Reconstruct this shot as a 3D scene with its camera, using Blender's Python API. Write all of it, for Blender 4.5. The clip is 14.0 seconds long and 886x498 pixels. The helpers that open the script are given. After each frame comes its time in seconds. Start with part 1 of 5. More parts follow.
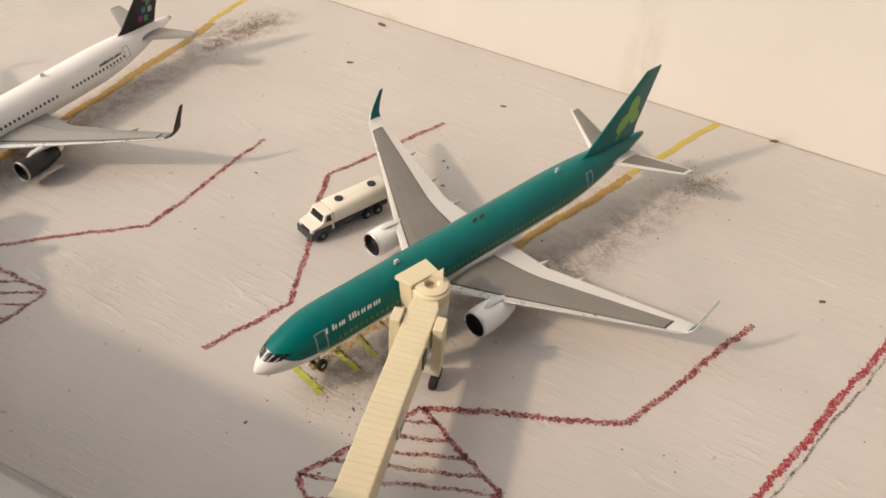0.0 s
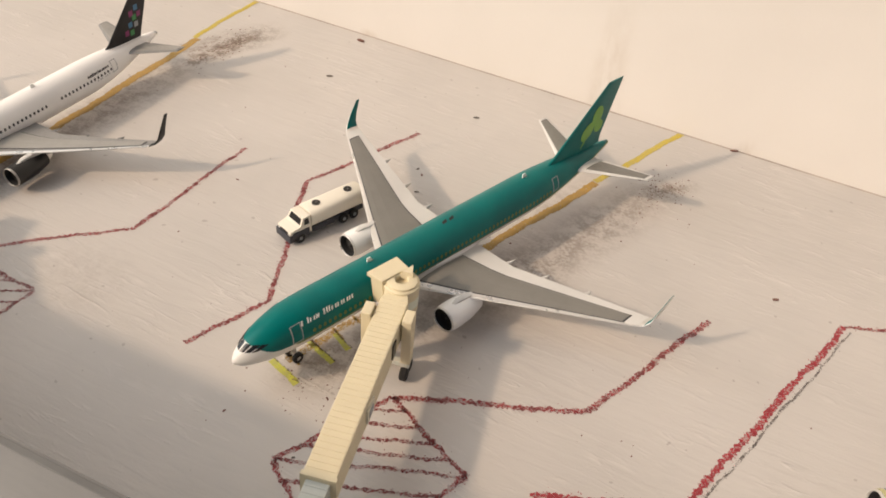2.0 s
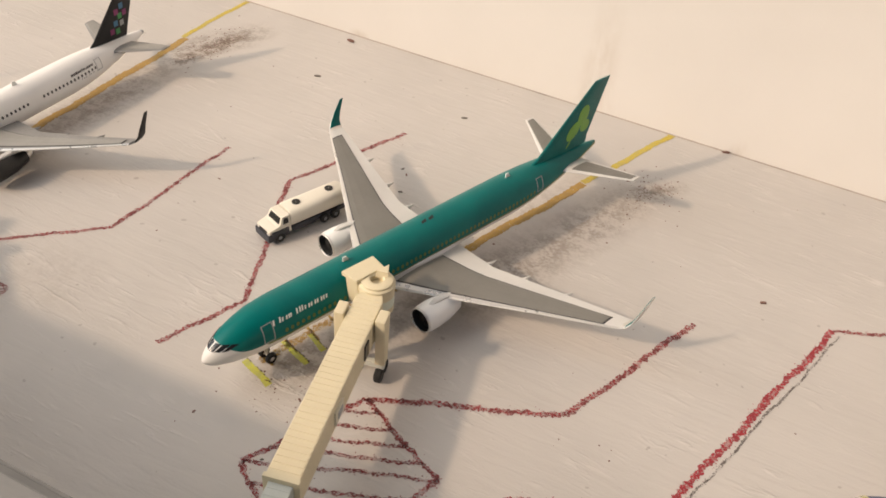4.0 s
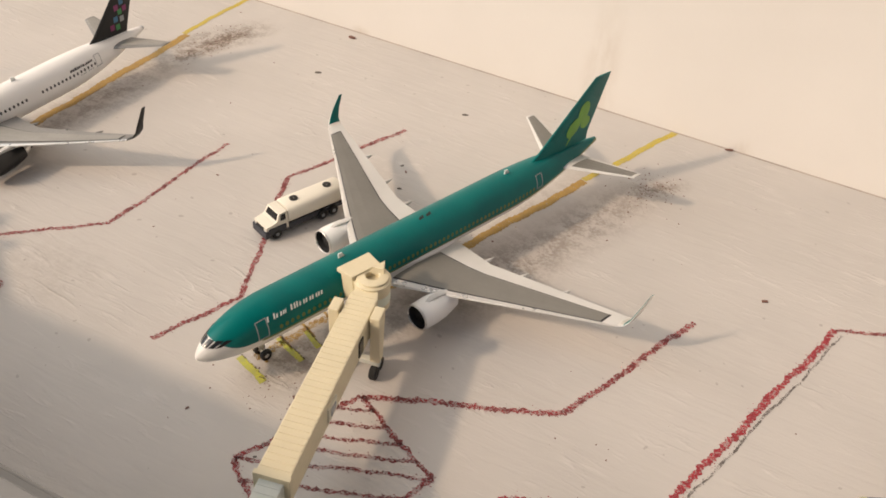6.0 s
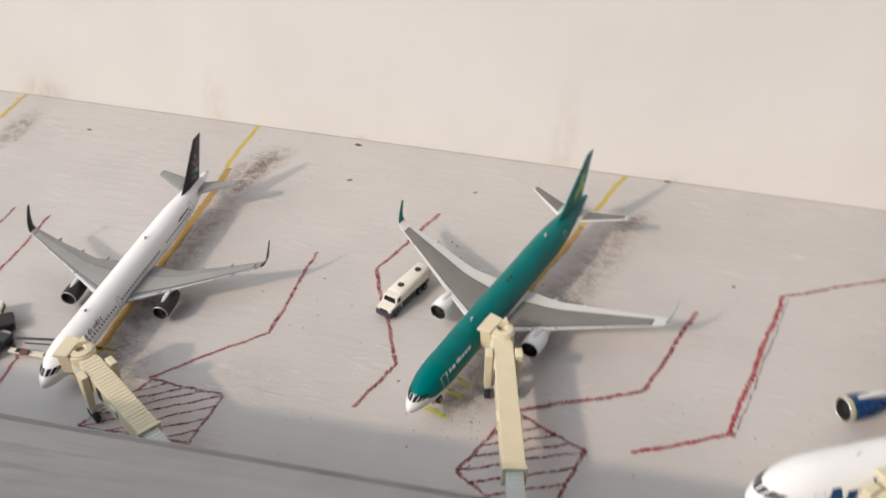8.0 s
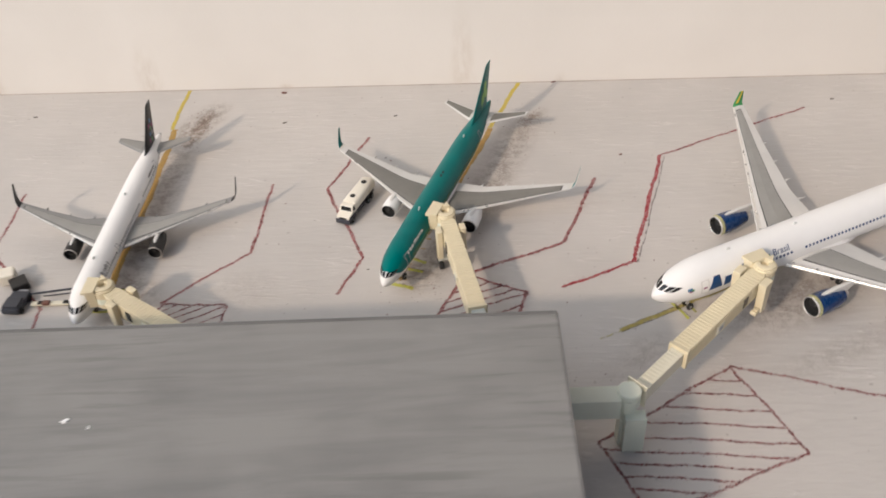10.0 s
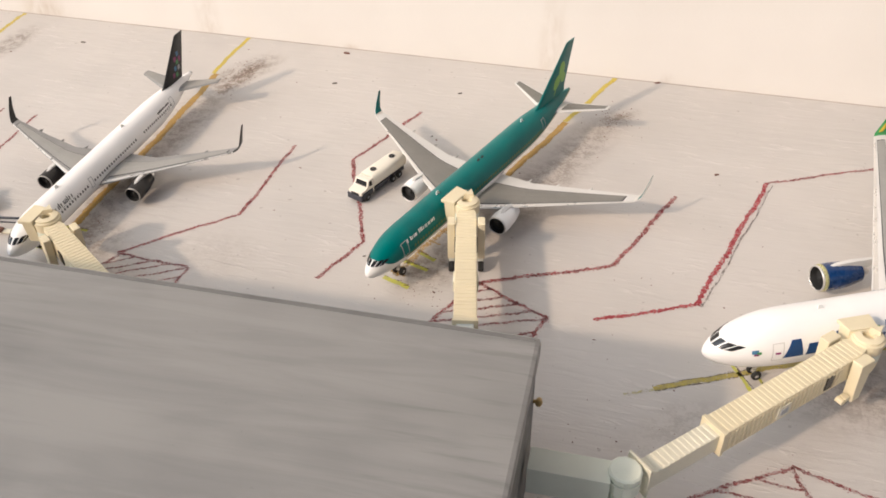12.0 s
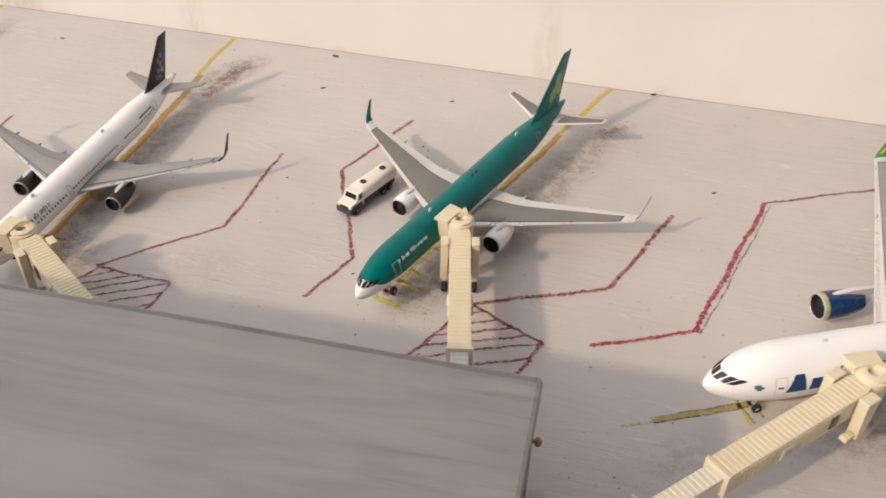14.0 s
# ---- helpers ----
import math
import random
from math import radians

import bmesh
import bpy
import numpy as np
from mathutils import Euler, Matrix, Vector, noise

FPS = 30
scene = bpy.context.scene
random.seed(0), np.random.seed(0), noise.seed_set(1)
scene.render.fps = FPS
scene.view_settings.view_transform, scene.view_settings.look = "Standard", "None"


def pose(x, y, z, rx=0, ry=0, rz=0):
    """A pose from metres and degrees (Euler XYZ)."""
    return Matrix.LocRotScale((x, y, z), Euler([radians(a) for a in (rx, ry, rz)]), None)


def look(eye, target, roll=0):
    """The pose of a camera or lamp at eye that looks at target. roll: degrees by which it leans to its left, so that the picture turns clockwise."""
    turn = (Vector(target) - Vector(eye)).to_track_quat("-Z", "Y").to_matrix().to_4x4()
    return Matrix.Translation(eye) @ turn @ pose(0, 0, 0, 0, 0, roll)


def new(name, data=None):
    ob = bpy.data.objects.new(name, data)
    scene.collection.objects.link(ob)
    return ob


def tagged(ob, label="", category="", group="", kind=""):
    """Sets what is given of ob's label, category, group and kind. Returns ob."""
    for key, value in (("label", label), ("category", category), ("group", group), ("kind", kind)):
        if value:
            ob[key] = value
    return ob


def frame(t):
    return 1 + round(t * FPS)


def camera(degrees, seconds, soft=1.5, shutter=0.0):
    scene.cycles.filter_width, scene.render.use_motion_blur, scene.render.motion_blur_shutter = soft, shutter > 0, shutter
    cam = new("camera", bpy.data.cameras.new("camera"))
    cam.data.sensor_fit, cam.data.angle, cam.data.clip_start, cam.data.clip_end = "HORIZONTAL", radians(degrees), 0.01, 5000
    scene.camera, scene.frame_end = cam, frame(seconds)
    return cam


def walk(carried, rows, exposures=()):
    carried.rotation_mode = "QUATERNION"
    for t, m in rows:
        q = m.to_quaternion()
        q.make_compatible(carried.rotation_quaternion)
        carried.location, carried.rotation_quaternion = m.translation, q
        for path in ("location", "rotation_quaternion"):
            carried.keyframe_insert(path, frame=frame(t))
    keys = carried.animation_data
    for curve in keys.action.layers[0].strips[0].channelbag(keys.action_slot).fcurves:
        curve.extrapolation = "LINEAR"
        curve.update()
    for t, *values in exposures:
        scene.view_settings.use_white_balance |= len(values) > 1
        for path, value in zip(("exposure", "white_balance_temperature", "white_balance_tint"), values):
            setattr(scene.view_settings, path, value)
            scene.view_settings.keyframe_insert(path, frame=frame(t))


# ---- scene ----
cam = camera(54.0, 14.0, soft=1.7, shutter=0.4)
PATH = [
    (0, (0.01399, -0.23548, 0.13437), (-0.04405, -0.09589, 0.00343), 5.19),
    (0.5, (0.01583, -0.23803, 0.13560), (-0.04165, -0.09851, 0.00434), 5.37),
    (1, (0.01822, -0.24526, 0.13641), (-0.03803, -0.10472, 0.00571), 5.65),
    (1.5, (0.02053, -0.24695, 0.13746), (-0.03562, -0.10489, 0.00836), 5.85),
    (2, (0.02204, -0.24347, 0.13721), (-0.03531, -0.09988, 0.01035), 5.62),
    (2.5, (0.02077, -0.23998, 0.13341), (-0.03742, -0.09622, 0.00714), 5.94),
    (3, (0.02360, -0.23872, 0.13198), (-0.03583, -0.09522, 0.00598), 5.50),
    (3.5, (0.02639, -0.23918, 0.13454), (-0.03340, -0.09564, 0.00876), 5.35),
    (6, (0.02965, -0.23709, 0.13285), (-0.03194, -0.09438, 0.00699), 5.10),
    (6.5, (0.03163, -0.24741, 0.13776), (-0.03252, -0.10467, 0.01323), 4.42),
    (7, (0.03266, -0.26171, 0.16998), (-0.03144, -0.11583, 0.04910), 4.18),
    (7.5, (0.00578, -0.27402, 0.17227), (-0.04678, -0.12101, 0.05468), 3.50),
    (7.7, (-0.00703, -0.28538, 0.18203), (-0.04976, -0.12979, 0.06385), 3.10),
    (8, (-0.01914, -0.31043, 0.18916), (-0.04749, -0.15357, 0.06838), 1.34),
    (8.3, (-0.03154, -0.32659, 0.20426), (-0.04380, -0.17083, 0.07941), -3.75),
    (8.5, (-0.03849, -0.34297, 0.20680), (-0.04374, -0.18796, 0.08053), -6.13),
    (9, (-0.05309, -0.38482, 0.22449), (-0.04968, -0.23369, 0.09353), -5.39),
    (9.2, (-0.05278, -0.39316, 0.22699), (-0.05019, -0.24273, 0.09522), -5.44),
    (11.3, (0.01947, -0.32190, 0.16908), (-0.00914, -0.16596, 0.04717), 0.14),
    (11.5, (0.01371, -0.32428, 0.16961), (-0.01875, -0.16931, 0.04741), -0.20),
    (12, (0.00732, -0.32372, 0.16001), (-0.03040, -0.17029, 0.03739), -0.84),
    (12.5, (0.01487, -0.32129, 0.16074), (-0.02049, -0.16758, 0.03776), 0.41),
    (13, (0.01346, -0.31114, 0.16708), (-0.01865, -0.15743, 0.04321), 0.51),
    (13.5, (0.01087, -0.31120, 0.16515), (-0.02069, -0.15787, 0.04067), 0.89),
    (14, (0.00103, -0.31362, 0.16179), (-0.03169, -0.16051, 0.03735), 1.20),
]
walk(cam, [(t, look(eye, target, roll)) for t, eye, target, roll in PATH],
     exposures=[(0.0, -0.13, 6400, 8), (1.5, -0.07, 6400, 8), (3.5, -0.09, 6400, 8), (6.5, -0.11, 6350, 8), (7.0, 0.06, 6250, 9), (7.5, -0.03, 5900, 8), (8.0, -0.20, 5580, 6), (8.5, -0.26, 5620, 6), (9.2, -0.19, 5620, 6),
                (11.3, -0.38, 5950, 8), (11.5, -0.34, 5950, 8), (12.0, 0.08, 5950, 8), (12.5, -0.08, 5950, 8), (13.0, -0.18, 6000, 9), (14.0, -0.15, 6000, 9)])

# ---------------------------------------------------------------- light
SHADOW = Vector((1.05, 1.17, -1.0)).normalized()      # the way the sunlight travels
sun = new("sun", bpy.data.lights.new("sun", "SUN"))
sun.data.energy, sun.data.angle, sun.data.color = 2.4, radians(3.0), (1.0, 0.72, 0.50)
sun.matrix_world = Matrix.Translation((-0.6, -0.7, 0.6)) @ SHADOW.to_track_quat("-Z", "Y").to_matrix().to_4x4()
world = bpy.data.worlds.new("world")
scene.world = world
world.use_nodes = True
wn, wl_ = world.node_tree.nodes, world.node_tree.links
sky = wn.new("ShaderNodeTexSky")
sky.sky_type, sky.sun_disc = "NISHITA", False
sky.sun_elevation, sky.sun_rotation = radians(32.5), math.atan2(-SHADOW.x, -SHADOW.y)
sky.dust_density, sky.air_density, sky.ozone_density = 6.0, 0.6, 0.5
wn["Background"].inputs["Strength"].default_value = 0.075
wl_.new(sky.outputs[0], wn["Background"].inputs["Color"])
# even warm fill added to the world to lift the shade; no surface casts it
even_fill, both = wn.new("ShaderNodeBackground"), wn.new("ShaderNodeAddShader")
even_fill.inputs["Color"].default_value, even_fill.inputs["Strength"].default_value = (1.0, 0.95, 0.88, 1), 0.05
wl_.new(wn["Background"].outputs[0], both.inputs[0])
wl_.new(even_fill.outputs[0], both.inputs[1])
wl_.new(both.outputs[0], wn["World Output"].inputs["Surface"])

# area lamp added out of view for window daylight, set close to brighten the left
WIN_Y, WIN_Z, WIN_X = (-1.65, -0.08), (0.08, 1.35), -0.62
window_light = new("window_light", bpy.data.lights.new("window_light", "AREA"))
window_light.data.shape, window_light.data.size, window_light.data.size_y = "RECTANGLE", 1.54, 1.24
window_light.data.energy, window_light.data.color = 12.0, (0.92, 0.96, 0.98)
window_light.matrix_world = look((WIN_X - 0.02, sum(WIN_Y) / 2, sum(WIN_Z) / 2), (0.0, sum(WIN_Y) / 2, sum(WIN_Z) / 2))


# ---------------------------------------------------------------- materials
def base_material(name, color, rough=0.5, metal=0.0, coat=0.0):
    m = bpy.data.materials.new(name)
    m.use_nodes = True
    b = m.node_tree.nodes["Principled BSDF"]
    b.inputs["Base Color"].default_value = (*color, 1)
    b.inputs["Roughness"].default_value = rough
    b.inputs["Metallic"].default_value = metal
    b.inputs["Coat Weight"].default_value = coat
    return m


class Graph:
    """Small wrapper that adds nodes to a material."""
    def __init__(self, m):
        self.m, self.n, self.l = m, m.node_tree.nodes, m.node_tree.links
        self.bsdf = self.n["Principled BSDF"]
        self.coords = self.n.new("ShaderNodeTexCoord").outputs["Object"]

    def put(self, socket, value):
        if isinstance(value, bpy.types.NodeSocket):
            self.l.new(value, socket)
        elif isinstance(value, tuple) and len(value) == 3 and socket.type == "RGBA":
            socket.default_value = (*value, 1)
        else:
            socket.default_value = value

    def math(self, op, a, b=0.0, clamp=False):
        k = self.n.new("ShaderNodeMath")
        k.operation, k.use_clamp = op, clamp
        self.put(k.inputs[0], a), self.put(k.inputs[1], b)
        return k.outputs[0]

    def ramp(self, v, lo, hi, to_lo=0.0, to_hi=1.0):
        k = self.n.new("ShaderNodeMapRange")
        k.interpolation_type = "SMOOTHSTEP"
        for i, s in enumerate((v, lo, hi, to_lo, to_hi)):
            self.put(k.inputs[i], s)
        return k.outputs[0]

    def mapped(self, shift=(0, 0, 0), turn=0.0, scale=(1, 1, 1)):
        k = self.n.new("ShaderNodeMapping")
        k.vector_type = "TEXTURE"
        self.put(k.inputs["Vector"], self.coords)
        k.inputs["Location"].default_value = shift
        k.inputs["Rotation"].default_value = (0, 0, radians(turn))
        k.inputs["Scale"].default_value = scale
        return k.outputs[0]

    def noise(self, scale, detail=4.0, rough=0.55, vector=None, distort=0.0):
        k = self.n.new("ShaderNodeTexNoise")
        self.put(k.inputs["Vector"], vector if vector is not None else self.coords)
        k.inputs["Scale"].default_value, k.inputs["Detail"].default_value = scale, detail
        k.inputs["Roughness"].default_value, k.inputs["Distortion"].default_value = rough, distort
        return k.outputs["Fac"]

    def mix(self, fac, a, b):
        k = self.n.new("ShaderNodeMix")
        k.data_type = "RGBA"
        self.put(k.inputs[0], fac), self.put(k.inputs[6], a), self.put(k.inputs[7], b)
        return k.outputs[2]

    def axes(self, vector=None):
        k = self.n.new("ShaderNodeSeparateXYZ")
        self.put(k.inputs[0], vector if vector is not None else self.coords)
        return k.outputs

    def length(self, vector):
        k = self.n.new("ShaderNodeVectorMath")
        k.operation = "LENGTH"
        self.put(k.inputs[0], vector)
        return k.outputs["Value"]

    def bump(self, height, strength, distance):
        k = self.n.new("ShaderNodeBump")
        self.put(k.inputs["Height"], height)
        k.inputs["Strength"].default_value, k.inputs["Distance"].default_value = strength, distance
        self.l.new(k.outputs[0], self.bsdf.inputs["Normal"])

    def color(self, c):
        self.put(self.bsdf.inputs["Base Color"], c)

    def rough(self, r):
        self.put(self.bsdf.inputs["Roughness"], r)


def worn(name, color, rough=0.45, metal=0.0, coat=0.0, vary=0.12, grain=900.0, relief=0.00003, dirt=(0.25, 0.22, 0.18), soil=0.25, gloss=1.0):
    """Paint or plastic with two scales of variation and fine relief."""
    m = base_material(name, color, rough, metal, coat)
    g = Graph(m)
    fine, broad = g.noise(grain, 3), g.noise(grain / 9, 4)
    dark = tuple(c * (1 - vary) for c in color)
    c = g.mix(g.ramp(broad, 0.35, 0.7), color, dark)
    c = g.mix(g.math("MULTIPLY", g.ramp(fine, 0.62, 0.8), soil), c, dirt)
    g.color(c)
    g.rough(g.ramp(fine, 0.2, 0.8, max(rough - 0.08 * gloss, 0.03), rough + 0.12 * gloss))
    g.bump(fine, 0.35, relief)
    return m


BRUSH = -5.0      # the way the brush was drawn over the board
# soot and rubber stains on the apron, some laid on to paint shade: x, y, turn, half length, half width, strength
SOOT_AND_SHADE = [
    (0.0035, -0.0325, -40, 0.0040, 0.0085, 1.0), (-0.0080, -0.0580, -20, 0.0080, 0.0280, 0.75), (-0.0240, -0.0560, -20, 0.0030, 0.0230, 0.35),
    # soot here is strengthened to paint darker shade beside the teal hull
    (-0.0200, -0.0890, -20, 0.0100, 0.0200, 0.75), (-0.0350, -0.1130, -20, 0.0080, 0.0150, 0.65), (-0.0420, -0.1310, -20, 0.0080, 0.0120, 0.80), (-0.0490, -0.1350, -20, 0.0060, 0.0090, 0.60),
    (-0.1485, -0.0290, -12, 0.0060, 0.0200, 1.0), (-0.1540, -0.0300, -20, 0.0050, 0.0130, 0.55), (-0.1420, -0.0200, -16, 0.0050, 0.0110, 0.6), (-0.1470, -0.0340, -8, 0.0022, 0.0120, 1.0), (-0.1525, -0.0750, -2, 0.0085, 0.0340, 0.75),
    (-0.1530, -0.1200, -1, 0.0090, 0.0240, 0.80), (-0.1510, -0.1450, -1, 0.0070, 0.0120, 0.70),
    # right-hand stains also paint shade between bridge and engine
    (0.0840, -0.1540, -65, 0.0120, 0.0300, 0.8), (0.0580, -0.1600, -65, 0.0070, 0.0140, 0.4),
    (0.0900, -0.1800, -68, 0.0060, 0.0250, 0.35),
    (-0.1475, -0.0260, -8, 0.0028, 0.0100, 1.0), (-0.1500, -0.0380, -4, 0.0025, 0.0080, 1.0), (-0.1460, -0.0240, -10, 0.0020, 0.0070, 1.0),
    # first entry paints the cast shadow of a tail out of view
    (-0.2600, -0.0200, 0, 0.0060, 0.0160, 1.0), (0.0300, -0.1760, -60, 0.0060, 0.0100, 0.40), (0.0270, -0.1850, -75, 0.0060, 0.0160, 0.25), (-0.1440, -0.1450, -10, 0.0060, 0.0120, 0.6), (-0.1080, -0.1400, 0, 0.012, 0.012, 0.2),
]


def apron_material():
    m = base_material("painted_board", (0.55, 0.52, 0.48), 0.55)
    g = Graph(m)
    # dry brush strokes: patchy, most of the board is smooth
    broad, fine = g.noise(14, 4, 0.6), g.noise(1500, 4, 0.7)
    where = g.ramp(g.noise(45, 3, 0.6), 0.45, 0.66)
    strokes = g.noise(1.0, 4, 0.6, g.mapped((0, 0, 0), BRUSH, (0.010, 0.0020, 0.01)), 0.9)
    strokes2 = g.noise(1.0, 3, 0.6, g.mapped((0.3, 0.1, 0), BRUSH - 9, (0.007, 0.0005, 0.01)), 0.5)
    light = g.math("MULTIPLY", g.ramp(strokes, 0.52, 0.72), where)
    c = g.mix(g.ramp(broad, 0.3, 0.7), (0.545, 0.512, 0.478), (0.485, 0.458, 0.428))
    c = g.mix(g.math("MULTIPLY", light, 0.55), c, (0.65, 0.61, 0.57))
    c = g.mix(g.math("MULTIPLY", g.math("MULTIPLY", g.ramp(strokes2, 0.64, 0.76), where), 0.12), c, (0.40, 0.36, 0.32))
    c = g.mix(g.math("MULTIPLY", g.ramp(fine, 0.69, 0.80), 0.3), c, (0.36, 0.31, 0.27))
    specks = g.noise(420, 1, 0.3)
    c = g.mix(g.math("MULTIPLY", g.ramp(specks, 0.765, 0.785), 0.35), c, (0.18, 0.15, 0.13))
    dry = g.noise(1.0, 4, 0.65, g.mapped((0.1, 0.4, 0), BRUSH - 4, (0.0048, 0.00055, 0.01)), 0.6)
    grit, patch = g.noise(1100, 4, 0.7), g.noise(240, 4, 0.65)
    for x, y, turn, half_w, half_l, strength in SOOT_AND_SHADE:
        d = g.length(g.mapped((x, y, 0), turn, (half_w * 1.5, half_l * 1.5, 1)))
        fall = g.ramp(d, 0.1, 1.0, 1.0, 0.0)
        rag = g.ramp(g.math("ADD", g.math("MULTIPLY", grit, 0.6), g.math("MULTIPLY", patch, 0.8)), 0.60, 0.82)
        soft = g.math("MULTIPLY", fall, 0.15 * strength)
        streak = g.math("MAXIMUM", g.math("MULTIPLY", rag, 0.62), g.math("MULTIPLY", g.math("MULTIPLY", g.ramp(dry, 0.50, 0.64), 0.75), g.ramp(patch, 0.36, 0.60)))
        hard = g.math("MULTIPLY", g.math("MULTIPLY", fall, streak), strength)
        c = g.mix(soft, c, (0.27, 0.20, 0.145))
        c = g.mix(hard, c, (0.11, 0.075, 0.05))
    g.color(c)
    g.rough(g.ramp(broad, 0.2, 0.8, 0.45, 0.62))
    h = g.math("ADD", g.math("MULTIPLY", light, 0.7), g.math("ADD", g.math("MULTIPLY", g.math("MULTIPLY", strokes2, where), 0.10), g.math("MULTIPLY", fine, 0.2)))
    waves = g.noise(1.0, 2, 0.5, g.mapped((0.2, 0.7, 0), BRUSH + 4, (0.014, 0.0026, 0.01)), 0.6)
    h = g.math("ADD", h, g.math("MULTIPLY", waves, 0.8))
    g.bump(h, 0.58, 0.0005)
    return m


def wall_material():
    m = base_material("cream_wall", (0.80, 0.76, 0.70), 0.7)
    g = Graph(m)
    broad, fine = g.noise(9, 4), g.noise(700, 4)
    c = g.mix(g.ramp(broad, 0.3, 0.7), (0.645, 0.61, 0.565), (0.60, 0.565, 0.52))
    smear = g.noise(120, 4, 0.6, g.mapped((0, 0, 0), 0, (0.5, 1, 1.4)))
    # soot blown onto the wall behind the tails, a dark spot at x 0.020, and an unseen tail's cast shadow painted at x
    # -0.264: x, z, half width, half height, strength
    for x, z, hw, hh, s in ((-0.0265, 0.004, 0.008, 0.045, 0.36), (-0.1790, 0.002, 0.009, 0.030, 0.40), (-0.264, 0.002, 0.016, 0.012, 0.65),
                            (0.020, 0.000, 0.004, 0.006, 0.5), (-0.1127, 0.0, 0.005, 0.003, 0.7)):
        k = g.n.new("ShaderNodeMapping")
        k.vector_type = "TEXTURE"
        g.put(k.inputs["Vector"], g.coords)
        k.inputs["Location"].default_value, k.inputs["Scale"].default_value = (x, 0, z), (hw, 1, hh)
        fall = g.ramp(g.length(k.outputs[0]), 0.05, 1.0, 1.0, 0.0)
        c = g.mix(g.math("MULTIPLY", g.math("MULTIPLY", fall, g.ramp(smear, 0.25, 0.75)), s), c, (0.38, 0.30, 0.22))
    g.color(c)
    g.bump(fine, 0.25, 0.0002)
    return m


def roof_material():
    m = base_material("grey_roof_paint", (0.33, 0.325, 0.31), 0.5)
    g = Graph(m)
    strokes = g.noise(1.0, 5, 0.6, g.mapped((0, 0, 0), 1.5, (0.060, 0.0075, 0.01)), 0.5)
    bands = g.noise(1.0, 4, 0.6, g.mapped((0.4, 0.2, 0), 1.0, (0.035, 0.0021, 0.01)), 0.35)
    hair = g.noise(1.0, 3, 0.6, g.mapped((0.2, 0, 0), 1.5, (0.03, 0.0005, 0.01)), 0.2)
    broad, fine = g.noise(22, 3), g.noise(1100, 4)
    c = g.mix(g.ramp(strokes, 0.35, 0.7), (0.255, 0.248, 0.235), (0.205, 0.20, 0.192))
    c = g.mix(g.math("MULTIPLY", g.ramp(broad, 0.42, 0.72), 0.5), c, (0.155, 0.152, 0.146))
    patchy = g.ramp(g.noise(16, 2), 0.42, 0.62)
    c = g.mix(g.math("MULTIPLY", g.math("MULTIPLY", g.ramp(bands, 0.50, 0.66), patchy), 0.5), c, (0.135, 0.132, 0.126))
    c = g.mix(g.math("MULTIPLY", g.ramp(hair, 0.62, 0.8), 0.12), c, (0.29, 0.285, 0.275))
    c = g.mix(g.math("MULTIPLY", g.ramp(fine, 0.68, 0.8), 0.3), c, (0.10, 0.10, 0.10))
    g.color(c)
    g.rough(g.ramp(strokes, 0.3, 0.7, 0.38, 0.55))
    g.bump(g.math("ADD", strokes, g.math("MULTIPLY", hair, 0.15)), 0.3, 0.0004)
    return m


def crayon_material(name, color, dark, cover=0.56, floor=0.03):
    """Waxy crayon that breaks up over the grain of the board."""
    m = base_material(name, color, 0.6)
    g = Graph(m)
    grain = g.noise(2000, 5, 0.75)
    long_ = g.noise(500, 3, 0.6)
    g.color(g.mix(g.ramp(long_, 0.35, 0.65), color, dark))
    alpha = g.ramp(g.math("ADD", g.math("MULTIPLY", grain, 0.75), g.math("MULTIPLY", long_, 0.45)), cover, cover + 0.07, max(floor, 3 * (0.53 - cover)), 0.96)
    g.put(g.bsdf.inputs["Alpha"], alpha)
    g.bump(grain, 0.5, 0.0001)
    return m


def green_livery(s, zc):
    """Teal over white with an olive pinstripe band, split along the hull."""
    m = base_material("teal_white_enamel", (0.0, 0.2, 0.17), 0.36, 0, 0.0)
    g = Graph(m)
    g.bsdf.inputs["Specular IOR Level"].default_value = 0.22
    x, y, z = g.axes()
    lift = g.math("MAXIMUM", g.math("SUBTRACT", 3.6 * s, y), 0.0)
    rise = g.math("MULTIPLY", g.math("MULTIPLY", lift, lift), 0.20 / s)
    tail = g.math("MULTIPLY", g.math("MAXIMUM", g.math("SUBTRACT", y, 36.0 * s), 0.0), 0.12)
    edge = g.math("SUBTRACT", g.math("SUBTRACT", z, rise), tail)
    top = g.ramp(edge, (zc - 0.42) * s, (zc - 0.36) * s)
    gold = g.math("MULTIPLY", g.ramp(edge, (zc - 0.62) * s, (zc - 0.56) * s), g.ramp(y, 4.6 * s, 4.9 * s))
    broad, fine = g.noise(120, 4), g.noise(1600, 4)
    teal = g.mix(g.ramp(broad, 0.3, 0.7), (0.0, 0.150, 0.140), (0.0, 0.128, 0.122))
    white = g.mix(g.ramp(fine, 0.66, 0.8), (0.78, 0.77, 0.74), (0.52, 0.49, 0.43))
    c = g.mix(gold, white, (0.20, 0.22, 0.06))
    c = g.mix(top, c, teal)
    c = g.mix(g.math("MULTIPLY", g.ramp(fine, 0.755, 0.78), 0.5), c, (0.35, 0.42, 0.40))
    nosetip = g.ramp(y, 1.12 * s, 1.22 * s)
    c = g.mix(nosetip, white, c)
    g.color(c)
    g.rough(g.ramp(fine, 0.2, 0.8, 0.30, 0.42))
    g.bump(broad, 0.12, 0.0001)
    return m


